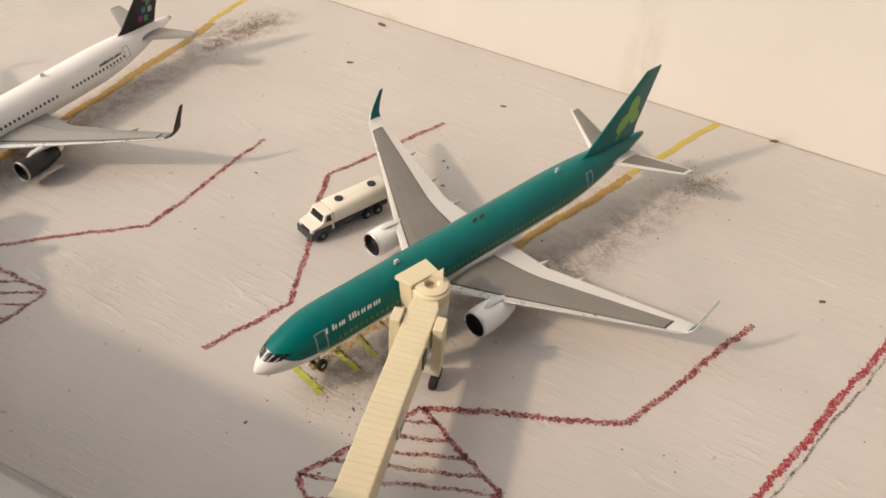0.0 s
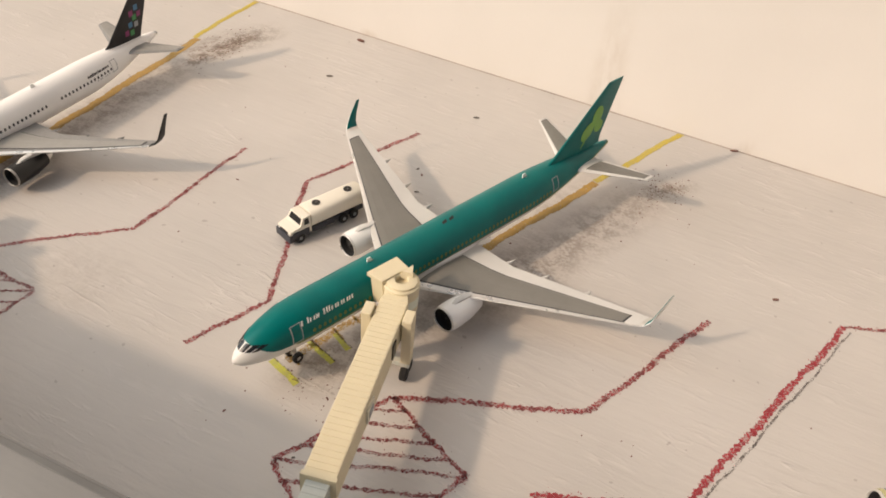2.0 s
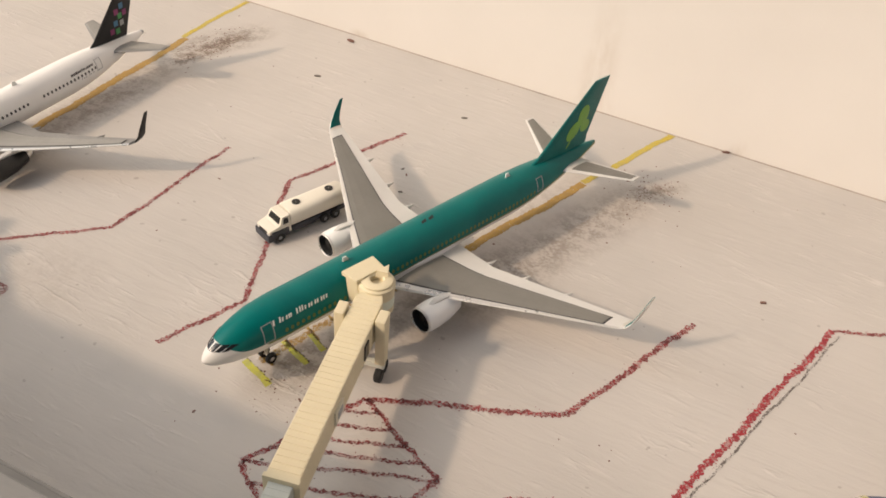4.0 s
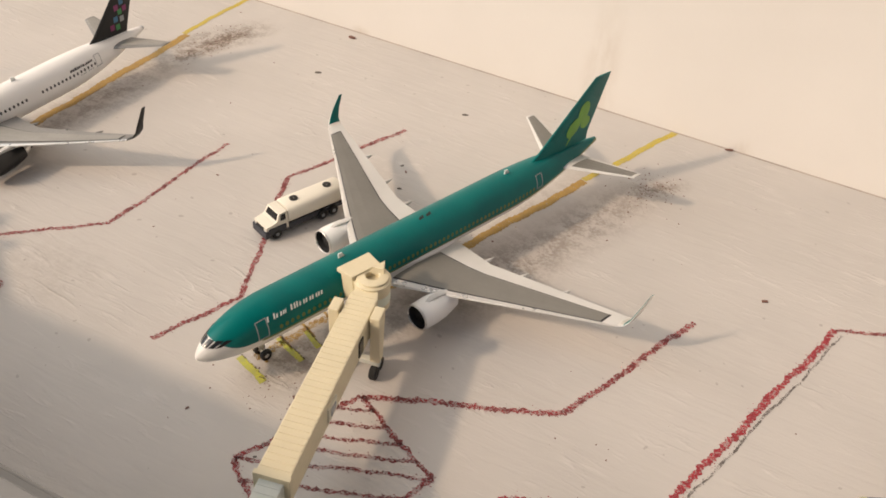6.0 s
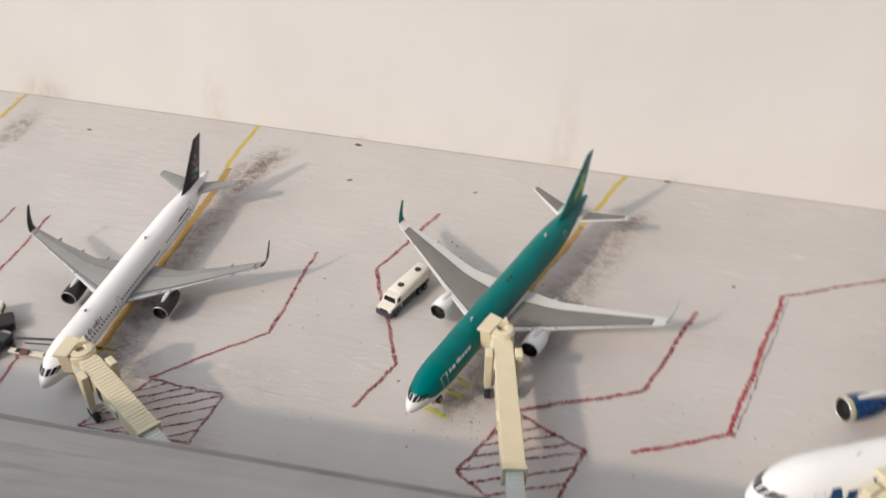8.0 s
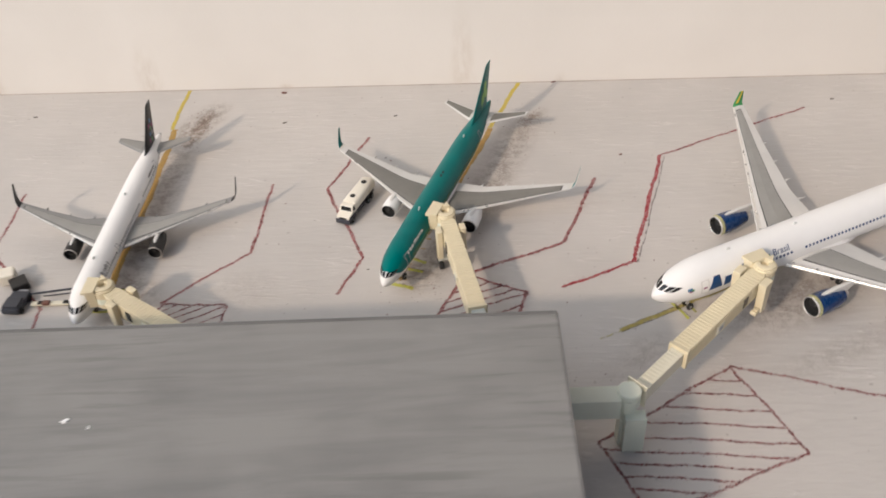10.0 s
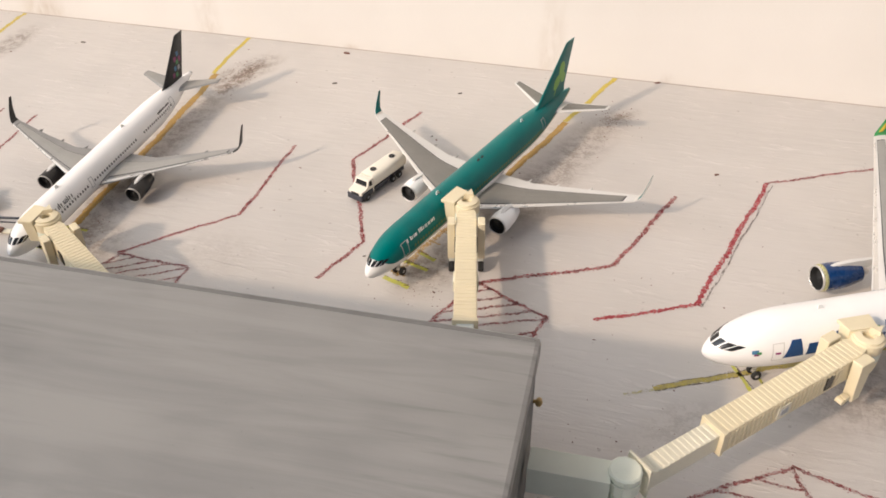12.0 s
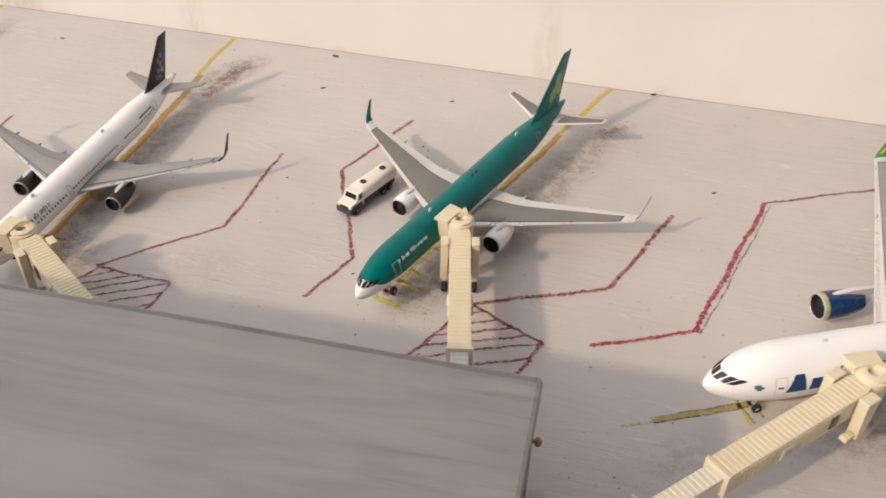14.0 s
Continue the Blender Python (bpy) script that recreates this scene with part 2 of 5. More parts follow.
M = dict(
    apron=apron_material(), wall=wall_material(), roof=roof_material(),
    roof_side=worn("darker_grey_side", (0.15, 0.147, 0.14), 0.55, vary=0.25, grain=400, relief=0.0002),
    red=crayon_material("red_crayon", (0.40, 0.035, 0.045), (0.17, 0.04, 0.04), 0.555, 0.26),
    dull_red=crayon_material("dull_red_crayon", (0.34, 0.06, 0.07), (0.19, 0.06, 0.06), 0.57, 0.22),
    bright_red=crayon_material("bright_red_crayon", (0.42, 0.025, 0.04), (0.26, 0.03, 0.04), 0.53, 0.30),
    grey_crayon=crayon_material("grey_pencil", (0.22, 0.20, 0.18), (0.14, 0.12, 0.11)),
    black_crayon=crayon_material("black_pencil", (0.05, 0.04, 0.04), (0.10, 0.06, 0.05)),
    orange=crayon_material("ochre_crayon", (0.42, 0.265, 0.06), (0.34, 0.22, 0.07), 0.45),
    worn_ochre=crayon_material("worn_ochre_crayon", (0.44, 0.30, 0.08), (0.30, 0.19, 0.07), 0.55, 0.15),
    yellow=crayon_material("yellow_crayon", (0.58, 0.44, 0.04), (0.46, 0.38, 0.10), 0.45),
    faded_yellow=crayon_material("faded_yellow_crayon", (0.46, 0.37, 0.07), (0.34, 0.29, 0.11), 0.47),
    faint_yellow=crayon_material("faint_yellow_crayon", (0.50, 0.46, 0.18), (0.44, 0.40, 0.2), 0.60),
    lime=crayon_material("lime_yellow_crayon", (0.55, 0.55, 0.07), (0.42, 0.42, 0.12), 0.45),
    white=worn("white_enamel", (0.86, 0.85, 0.83), 0.3, coat=0.3, vary=0.03, grain=700, soil=0.0, relief=0.000002, gloss=0.1),
    wing=worn("pale_grey_enamel", (0.63, 0.615, 0.585), 0.38, vary=0.08, grain=700, soil=0.1),
    wing_dark=worn("mid_grey_enamel", (0.185, 0.178, 0.16), 0.42, vary=0.08, grain=1400),
    wing_mid=worn("light_grey_enamel", (0.25, 0.247, 0.24), 0.42, vary=0.08, grain=1400),
    wing_tone=worn("stone_grey_enamel", (0.30, 0.295, 0.275), 0.42, vary=0.08, grain=1400),
    silver=worn("bare_metal", (0.75, 0.73, 0.69), 0.3, 0.7, vary=0.1, grain=250, relief=0.000005, soil=0.05),
    dull_metal=worn("dull_metal", (0.42, 0.40, 0.37), 0.4, 0.6, vary=0.15, grain=900, soil=0.1),
    black=worn("black_enamel", (0.02, 0.02, 0.021), 0.35, vary=0.2, grain=1500, dirt=(0.12, 0.11, 0.1)),
    charcoal=worn("charcoal_enamel", (0.012, 0.011, 0.011), 0.42, coat=0.0, vary=0.2, grain=1500),
    hollow=base_material("dark_intake", (0.012, 0.012, 0.012), 0.7),
    glass=worn("dark_glazing", (0.014, 0.014, 0.015), 0.16, vary=0.3, grain=1500, relief=0.000004, soil=0.2, dirt=(0.10, 0.09, 0.08)),
    teal=worn("teal_enamel", (0.0, 0.138, 0.128), 0.38, coat=0.0, vary=0.1, grain=1500, dirt=(0.2, 0.3, 0.28)),
    clover=worn("lime_green_enamel", (0.16, 0.40, 0.035), 0.35, vary=0.15, grain=1500),
    gold=worn("olive_gold_print", (0.15, 0.185, 0.045), 0.4, vary=0.2, grain=1800),
    print_white=worn("white_print", (0.78, 0.80, 0.78), 0.4, vary=0.05, grain=1800),
    print_black=worn("black_print", (0.03, 0.03, 0.035), 0.4, vary=0.1, grain=1800),
    print_grey=worn("grey_print", (0.36, 0.37, 0.38), 0.4, vary=0.1, grain=1800),
    navy=worn("navy_blue_enamel", (0.004, 0.033, 0.125), 0.25, coat=0.4, vary=0.15, grain=600, dirt=(0.05, 0.09, 0.2), soil=0.1),
    navy_print=worn("navy_print", (0.005, 0.05, 0.17), 0.4, vary=0.1, grain=1800),
    lip=worn("pale_gold_ring", (0.62, 0.60, 0.30), 0.3, 0.5, vary=0.1, grain=1500),
    magenta=worn("magenta_print", (0.24, 0.025, 0.13), 0.4, vary=0.2, grain=1800),
    blue=worn("blue_print", (0.06, 0.20, 0.36), 0.4, vary=0.2, grain=1800),
    green=worn("green_print", (0.05, 0.27, 0.08), 0.4, vary=0.2, grain=1800),
    yellow_paint=worn("yellow_paint", (0.62, 0.45, 0.04), 0.4, vary=0.15, grain=1500),
    ochre=worn("ochre_paint", (0.42, 0.27, 0.08), 0.5, vary=0.2, grain=1500),
    cream=worn("cream_plastic", (0.69, 0.61, 0.42), 0.5, vary=0.05, grain=900, relief=0.00004, soil=0.12, dirt=(0.5, 0.42, 0.27)),
    bone=worn("bone_plastic", (0.70, 0.665, 0.53), 0.5, vary=0.06, grain=900, soil=0.12),
    sage=worn("sage_grey_plastic", (0.70, 0.73, 0.62), 0.5, vary=0.06, grain=900, soil=0.12),
    pale=worn("pale_grey_plastic", (0.60, 0.61, 0.55), 0.5, vary=0.06, grain=900, soil=0.12),
    rubber=worn("rubber", (0.018, 0.018, 0.018), 0.75, vary=0.2, grain=1800),
    joint=worn("dusty_joint", (0.44, 0.38, 0.33), 0.8, vary=0.3, grain=500),
    ivory=worn("ivory_plastic", (0.78, 0.73, 0.62), 0.4, vary=0.05, grain=900, soil=0.12),
    slate=worn("dark_slate_plastic", (0.035, 0.038, 0.05), 0.45, vary=0.2, grain=1500),
    flake=worn("grey_brown_flake", (0.15, 0.13, 0.11), 0.6, vary=0.3, grain=1500),
    brown=worn("brown_paint", (0.16, 0.07, 0.05), 0.5, vary=0.2, grain=900),
)

for key in ("teal", "black"):
    M[key].node_tree.nodes["Principled BSDF"].inputs["Specular IOR Level"].default_value = 0.25


# ---------------------------------------------------------------- mesh helpers
def mesh_of(name, verts, faces, mat, smooth=False):
    me = bpy.data.meshes.new(name)
    me.from_pydata([tuple(v) for v in verts], [], faces)
    bm = bmesh.new()
    bm.from_mesh(me)
    bmesh.ops.recalc_face_normals(bm, faces=bm.faces)
    for f in bm.faces:
        f.smooth = smooth
    bm.to_mesh(me)
    bm.free()
    me.materials.append(mat)
    return me


def part(name, verts, faces, mat, parent, label="", smooth=False, sharp=None):
    ob = new(name, mesh_of(name, verts, faces, mat, smooth))
    ob.parent = parent
    if smooth and sharp:
        ob.data.set_sharp_from_angle(angle=radians(sharp))
    if label:
        ob["label"] = label
    return ob


def thing(name, m, label, category, group="", kind=""):
    ob = new(name)
    ob.empty_display_size = 0.01
    ob.matrix_world = m
    return tagged(ob, label, category, group, kind)


def loft(rings, caps=True, closed=True):
    """Vertices and faces that join rings of equal length."""
    n, verts, faces = len(rings[0]), [v for r in rings for v in r], []
    for i in range(len(rings) - 1):
        for j in range(n if closed else n - 1):
            a, b = i * n + j, i * n + (j + 1) % n
            faces.append((a, b, b + n, a + n))
    if caps:
        faces += [tuple(range(n)), tuple(range((len(rings) - 1) * n, len(rings) * n))]
    return verts, faces


def box(x0, x1, y0, y1, z0, z1, b=0.0):
    """A box with chamfered edges, as vertices and faces."""
    bm = bmesh.new()
    bmesh.ops.create_cube(bm, size=1.0)
    for v in bm.verts:
        v.co = Vector(((x0 + x1) / 2 + v.co.x * (x1 - x0), (y0 + y1) / 2 + v.co.y * (y1 - y0), (z0 + z1) / 2 + v.co.z * (z1 - z0)))
    if b:
        bmesh.ops.bevel(bm, geom=bm.edges[:], offset=b, segments=2, affect="EDGES", profile=0.6)
    bm.verts.index_update()
    out = [v.co.copy() for v in bm.verts], [tuple(v.index for v in f.verts) for f in bm.faces]
    bm.free()
    return out


def prism(outline, z0, z1, b=0.0):
    """An upright prism over an outline of (x, y)."""
    bm = bmesh.new()
    f = bm.faces.new([bm.verts.new((x, y, z0)) for x, y in outline])
    up = bmesh.ops.extrude_face_region(bm, geom=[f])
    for v in up["geom"]:
        if isinstance(v, bmesh.types.BMVert):
            v.co.z = z1
    if b:
        bmesh.ops.bevel(bm, geom=bm.edges[:], offset=b, segments=2, affect="EDGES", profile=0.6)
    bm.verts.index_update()
    out = [v.co.copy() for v in bm.verts], [tuple(v.index for v in f.verts) for f in bm.faces]
    bm.free()
    return out


def moved(shape, m):
    return [m @ Vector(v) for v in shape[0]], shape[1]


def joined(*shapes):
    verts, faces = [], []
    for v, f in shapes:
        k = len(verts)
        verts += list(v)
        faces += [tuple(i + k for i in q) for q in f]
    return verts, faces


def lathe(profile, segments=32, axis="y"):
    """Turn (along, radius) pairs round the y or z axis through the origin."""
    rings = []
    for a, r in profile:
        ring = []
        for j in range(segments):
            t = 2 * math.pi * j / segments
            c, s = r * math.cos(t), r * math.sin(t)
            ring.append(Vector((c, a, s)) if axis == "y" else Vector((c, s, a)))
        rings.append(ring)
    return loft(rings, caps=False)


def rod(a, b, r, n=10):
    """A round bar from a to b."""
    a, b = Vector(a), Vector(b)
    q = (b - a).to_track_quat("Z", "Y").to_matrix()
    rings = [[p + q @ Vector((r * math.cos(2 * math.pi * j / n), r * math.sin(2 * math.pi * j / n), 0)) for j in range(n)] for p in (a, b)]
    return loft(rings)


# ---------------------------------------------------------------- setting
def slab(name, shape, mat, label, category):
    ob = new(name, mesh_of(name, *shape, mat))
    return tagged(ob, label, category, kind="structure")


WALL_TURN = -2.1      # the wall stands a little askew to the stands
slab("ground", box(-0.62, 0.7, -0.75, 0.055, -0.018, 0.0), M["apron"], "pale grey painted board with brush marks as the apron", "ground")
wall = slab("wall_north", box(-0.62, 0.7, 0.0002, 0.012, 0.0001, 0.60), M["wall"], "cream painted wall standing behind the apron", "wall")
seam = slab("trim", box(-0.62, 0.7, -0.00045, 0.0002, 0.0, 0.0001), M["joint"], "thin grey joint where the board meets the wall", "joint")

# unseen wall and opening, added around the window lamp
(w0, w1), (v0, v1) = WIN_Y, WIN_Z
slab("wall_west", joined(box(WIN_X - 0.04, WIN_X, -1.9, w0, -0.018, 1.6), box(WIN_X - 0.04, WIN_X, w1, 0.05, -0.018, 1.6),
                         box(WIN_X - 0.04, WIN_X, w0, w1, -0.018, v0), box(WIN_X - 0.04, WIN_X, w0, w1, v1, 1.6)), M["wall"], "plain cream wall added out of view, with a wide window opening", "wall")
wall.matrix_world = seam.matrix_world = pose(0, 0, 0, 0, 0, WALL_TURN)

ROOF_Z, ROOF_X, ROOF_Y0, ROOF_Y1 = 0.042, -0.0036, -0.2795, -0.1992
terminal = thing("terminal_building", pose(0, 0, 0), "long grey painted wooden block as the terminal", "building")
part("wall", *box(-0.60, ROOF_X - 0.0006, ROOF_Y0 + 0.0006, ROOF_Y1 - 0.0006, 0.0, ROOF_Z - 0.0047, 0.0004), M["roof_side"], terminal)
part("roof", *box(-0.6006, ROOF_X, ROOF_Y0, ROOF_Y1, ROOF_Z - 0.0046, ROOF_Z, 0.0010), M["roof"], terminal, "brush-painted grey roof")
# strip in the darker grey of the sides
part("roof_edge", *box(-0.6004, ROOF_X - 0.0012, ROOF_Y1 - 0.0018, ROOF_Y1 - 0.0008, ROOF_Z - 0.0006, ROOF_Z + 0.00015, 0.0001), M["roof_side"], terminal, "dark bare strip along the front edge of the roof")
blob = [(0.0016 * (1 + 0.35 * math.sin(3 * t) + 0.2 * math.cos(5 * t)) * math.cos(t), 0.0010 * (1 + 0.3 * math.sin(2 * t)) * math.sin(t)) for t in [k * math.pi / 10 for k in range(20)]]
part("paint_spot", *moved(prism([(x * 0.6, y * 0.6) for x, y in blob], 0.0, 0.0003), pose(-0.1285, -0.2328, ROOF_Z, 0, 0, 20)), M["white"], terminal, "small white paint spot")
part("paint_spot", *moved(prism([(x * 0.3, y * 0.25) for x, y in blob], 0.0, 0.0002), pose(-0.1220, -0.2350, ROOF_Z, 0, 0, 70)), M["white"], terminal, "small white paint spot")
peg = thing("wall_peg", pose(ROOF_X - 0.0006, -0.2015, 0.026), "small ochre peg sticking out of the terminal's end wall", "peg")
part("pin", *rod((0, 0, 0), (0.0010, 0, 0), 0.0004), M["ochre"], peg)
part("knob", *moved(lathe([(-0.0010, 0.0001), (-0.0008, 0.0006), (0, 0.0008), (0.0008, 0.0006), (0.0010, 0.0001)], 16), pose(0.0012, 0, 0)), M["ochre"], peg, smooth=True)


# ---------------------------------------------------------------- crayon lines on the board
def crayon(points, width, mat, label, name="ground_marking", lift=0.00007, ragged=0.55, crumbs=1.0, seed=1, wobble=0.00025):
    """A hand-drawn crayon stroke along points, with ragged sides and crumbs beside it."""
    rng = random.Random(seed)
    step, verts, faces = 0.00045, [], []
    pts = [Vector((*p, 0)) for p in points]
    for i, (a, b) in enumerate(zip(pts, pts[1:])):
        n = max(3, int((b - a).length / step))
        way = (b - a).normalized()
        side = Vector((-way.y, way.x, 0))
        ph = rng.uniform(0, 9)
        row = []
        for k in range(n + 1):
            off = side * (wobble * math.sin(k * 0.09 + ph) + wobble * 0.5 * math.sin(k * 0.31 + ph * 2))
            p = a.lerp(b, k / n) + off
            w1, w2 = (width / 2 * (1 + rng.uniform(-ragged, ragged)) for _ in range(2))
            row.append((p + side * w1, p - side * w2))
        base = len(verts)
        for l, r in row:
            verts += [(l.x, l.y, lift), (r.x, r.y, lift)]
        for k in range(n):
            q = base + 2 * k
            faces.append((q, q + 1, q + 3, q + 2))
        for _ in range(int(n * 0.9 * crumbs)):
            p = a.lerp(b, rng.random()) + side * rng.gauss(0, width * 0.55)
            s, t = rng.uniform(0.00006, 0.0002), rng.uniform(0, 6.28)
            base = len(verts)
            for j in range(4):
                u = t + j * 1.571 + rng.uniform(-0.4, 0.4)
                verts.append((p.x + s * math.cos(u), p.y + s * math.sin(u), lift * 1.5))
            verts.append((p.x, p.y, lift + s * 0.8))
            faces += [(base + j, base + (j + 1) % 4, base + 4) for j in range(4)]
    ob = new(name, mesh_of(name, verts, faces, mat))
    return tagged(ob, label, "marking", kind="structure")


RED = "hand-drawn red crayon stand line on the grey board"
crayon([(-0.0690, -0.0432), (-0.0840, -0.0815), (-0.0772, -0.0985), (-0.0664, -0.1244), (-0.0741, -0.1450)], 0.0012, M["red"], RED, seed=2)
crayon([(0.0253, -0.0803), (0.0085, -0.1207), (-0.0285, -0.1366)], 0.0013, M["red"], RED, seed=3)
crayon([(0.0050, -0.1452), (0.0321, -0.1331)], 0.0012, M["bright_red"], RED, seed=4)
crayon([(0.0321, -0.1331), (0.0546, -0.0660)], 0.0014, M["bright_red"], "thick bright red crayon stand line", seed=5)
crayon([(0.0337, -0.1338), (0.0562, -0.0672)], 0.0005, M["grey_crayon"], "grey pencil line beside the red one", seed=6)
crayon([(0.0546, -0.0660), (0.1250, -0.0330)], 0.0010, M["red"], RED, seed=7)
crayon([(-0.1072, -0.0762), (-0.1090, -0.1194), (-0.1372, -0.1462)], 0.0011, M["red"], RED, seed=8)
crayon([(-0.2111, -0.0760), (-0.2099, -0.1146), (-0.1797, -0.1465), (-0.1790, -0.1580)], 0.0010, M["red"], RED, seed=9)
crayon([(-0.2263, -0.0740), (-0.2279, -0.1230), (-0.255, -0.146)], 0.0010, M["dull_red"], RED, seed=10)
crayon([(0.0534, -0.1843), (0.0987, -0.1995), (0.145, -0.215)], 0.0009, M["dull_red"], RED, seed=11)
crayon([(0.0499, -0.2479), (0.0590, -0.2512), (0.0683, -0.2562)], 0.0008, M["black_crayon"], "wavering black pencil line", seed=12, wobble=0.0006)


def hatch(a, b, c, d, n, mat, edge_mat, width, seed):
    """A four-cornered keep-clear box with slanting strokes, corners in order."""
    a, b, c, d = (Vector(p) for p in (a, b, c, d))
    label = "hatched keep-clear box drawn in dark red crayon"
    crayon([tuple(p) for p in (a, b, c, d, a)], width, edge_mat, label, seed=seed)
    for k in range(1, n + 1):
        f = k / (n + 1)
        # strokes run parallel to the a-c diagonal's shorter side
        p, q = a.lerp(d, f), a.lerp(b, f)
        if f > 0.0:
            p, q = (a.lerp(d, min(1, 2 * f)) if f < 0.5 else d.lerp(c, 2 * f - 1)), (a.lerp(b, min(1, 2 * f)) if f < 0.5 else b.lerp(c, 2 * f - 1))
        crayon([tuple(p), tuple(q)], width * 0.75, mat, "slanting stroke of a keep-clear box", seed=seed + k)


hatch((-0.0285, -0.1368), (-0.0070, -0.1472), (-0.0190, -0.1780), (-0.0411, -0.1610), 9, M["dull_red"], M["red"], 0.0011, 20)
hatch((0.0534, -0.1847), (0.0675, -0.2182), (0.0196, -0.2377), (0.0083, -0.2126), 10, M["dull_red"], M["dull_red"], 0.0009, 40)
hatch((-0.1358, -0.1465), (-0.1130, -0.1482), (-0.1150, -0.1670), (-0.1480, -0.1680), 7, M["dull_red"], M["dull_red"], 0.0009, 60)

YEL = "yellow crayon lead-in line under the aircraft"
crayon([(0.0, 0.0), (-0.0155, -0.0395)], 0.0019, M["yellow"], YEL, seed=80, crumbs=0.1, ragged=0.16)
crayon([(-0.0150, -0.0400), (-0.0315, -0.0835), (-0.0390, -0.1030)], 0.0024, M["orange"], YEL, seed=81, crumbs=0.12, ragged=0.2)
crayon([(-0.0390, -0.1030), (-0.0530, -0.1385)], 0.0017, M["worn_ochre"], YEL, seed=89, crumbs=0.3, ragged=0.4)
crayon([(-0.1601, 0.0055), (-0.1608, -0.0300)], 0.0018, M["yellow"], YEL, seed=82, crumbs=0.1, ragged=0.16)
crayon([(-0.1588, -0.0300), (-0.1575, -0.0900), (-0.1580, -0.1420)], 0.0027, M["orange"], YEL, seed=83, crumbs=0.12, ragged=0.2)
crayon([(0.0221, -0.1675), (0.0466, -0.1553), (0.0900, -0.1345)], 0.0016, M["faded_yellow"], YEL, seed=84, crumbs=0.12, ragged=0.2)
crayon([(0.0150, -0.1710), (0.0220, -0.1677)], 0.0008, M["faint_yellow"], "faint end of the yellow lead-in line", seed=85)
crayon([(0.0217, -0.1667), (0.0470, -0.1542)], 0.0003, M["black_crayon"], "dark pencil edge along the yellow line", seed=86)
crayon([(0.0225, -0.1681), (0.0470, -0.1561)], 0.0003, M["black_crayon"], "dark pencil edge along the yellow line", seed=87)
crayon([(-0.2740, 0.0095), (-0.2725, -0.0300), (-0.2720, -0.09)], 0.0018, M["yellow"], YEL, seed=88)
BAR = "lime-yellow crayon stop bar below the nose"
for k, (p, q, w) in enumerate([((-0.0557, -0.1401), (-0.0473, -0.1431), 0.0016), ((-0.0520, -0.1316), (-0.0440, -0.1347), 0.0014), ((-0.0482, -0.1266), (-0.0428, -0.1292), 0.0013),
                               ((0.0405, -0.1538), (0.0456, -0.1628), 0.0010), ((0.0440, -0.1522), (0.0485, -0.1600), 0.0008),
                               ((-0.1650, -0.1440), (-0.1530, -0.1440), 0.0012), ((-0.1640, -0.1490), (-0.1510, -0.1492), 0.0012), ((-0.1630, -0.1380), (-0.1520, -0.1380), 0.0012)]):
    crayon([p, q], w, M["lime"], BAR, seed=90 + k, crumbs=0.3, ragged=0.15)
    d = (Vector(q) - Vector(p)).normalized() * 0.0006
    n = Vector((-d.y, d.x)) * (w / 0.0012)
    crayon([tuple(Vector(p) + n - d), tuple(Vector(q) + n)], 0.0003, M["black_crayon"], "dark pencil edge of a stop bar", seed=110 + k, crumbs=0.5, lift=0.00011)
for k in range(6):
    p = Vector((-0.0545 + 0.0022 * k, -0.1365 + 0.0056 * k))
    crayon([tuple(p), tuple(p + Vector((0.0048, -0.0017)))], 0.0005, M["orange"], "short ochre tick across the lead-in line", seed=130 + k)


# chips and crumbs lying on the board
def chip(x, y, size, turn, mat, label, seed):
    rng = random.Random(seed)
    out = [(size * (1.0 + rng.uniform(-.3, .3)) * math.cos(t), size * 0.42 * (1.0 + rng.uniform(-.35, .35)) * math.sin(t)) for t in [k * math.pi / 4 for k in range(8)]]
    ob = new("paint_chip", mesh_of("paint_chip", *prism(out, 0.0, size * 0.35), mat))
    ob.matrix_world = pose(x, y, 0.00002, 0, 0, turn)
    tagged(ob, label, "chip", group="chips on the board")


CHIP = "dark flake of paint lying on the board"
for k, (x, y, s, t) in enumerate([(-0.1089, -0.0281, 0.0013, 25), (0.0383, -0.0645, 0.0012, 30), (-0.0582, -0.0260, 0.0011, 30), (-0.1127, -0.0008, 0.0020, -10), (-0.2293, -0.0140, 0.0014, 10), (0.0165, -0.0012, 0.0014, 20),
                                  (0.1390, -0.0270, 0.0012, 0), (-0.2550, -0.0290, 0.0009, 0), (-0.0610, -0.0600, 0.0008, 60), (-0.0588, -0.0622, 0.0008, -50), (-0.0565, -0.0700, 0.0008, 20), (-0.0530, -0.0775, 0.0007, 10),
                                  (-0.0640, -0.1320, 0.0007, 30), (-0.1000, -0.0900, 0.0006, 0), (-0.0240, -0.0290, 0.0005, 0), (0.0060, -0.1530, 0.0005, 0), (-0.0380, -0.1590, 0.0006, 40), (-0.0560, -0.1560, 0.0006, 80)]):
    chip(x, y, s * 0.75, t, M["brown"] if k % 2 else M["flake"], CHIP, k)
rng = random.Random(9)
verts, faces = [], []
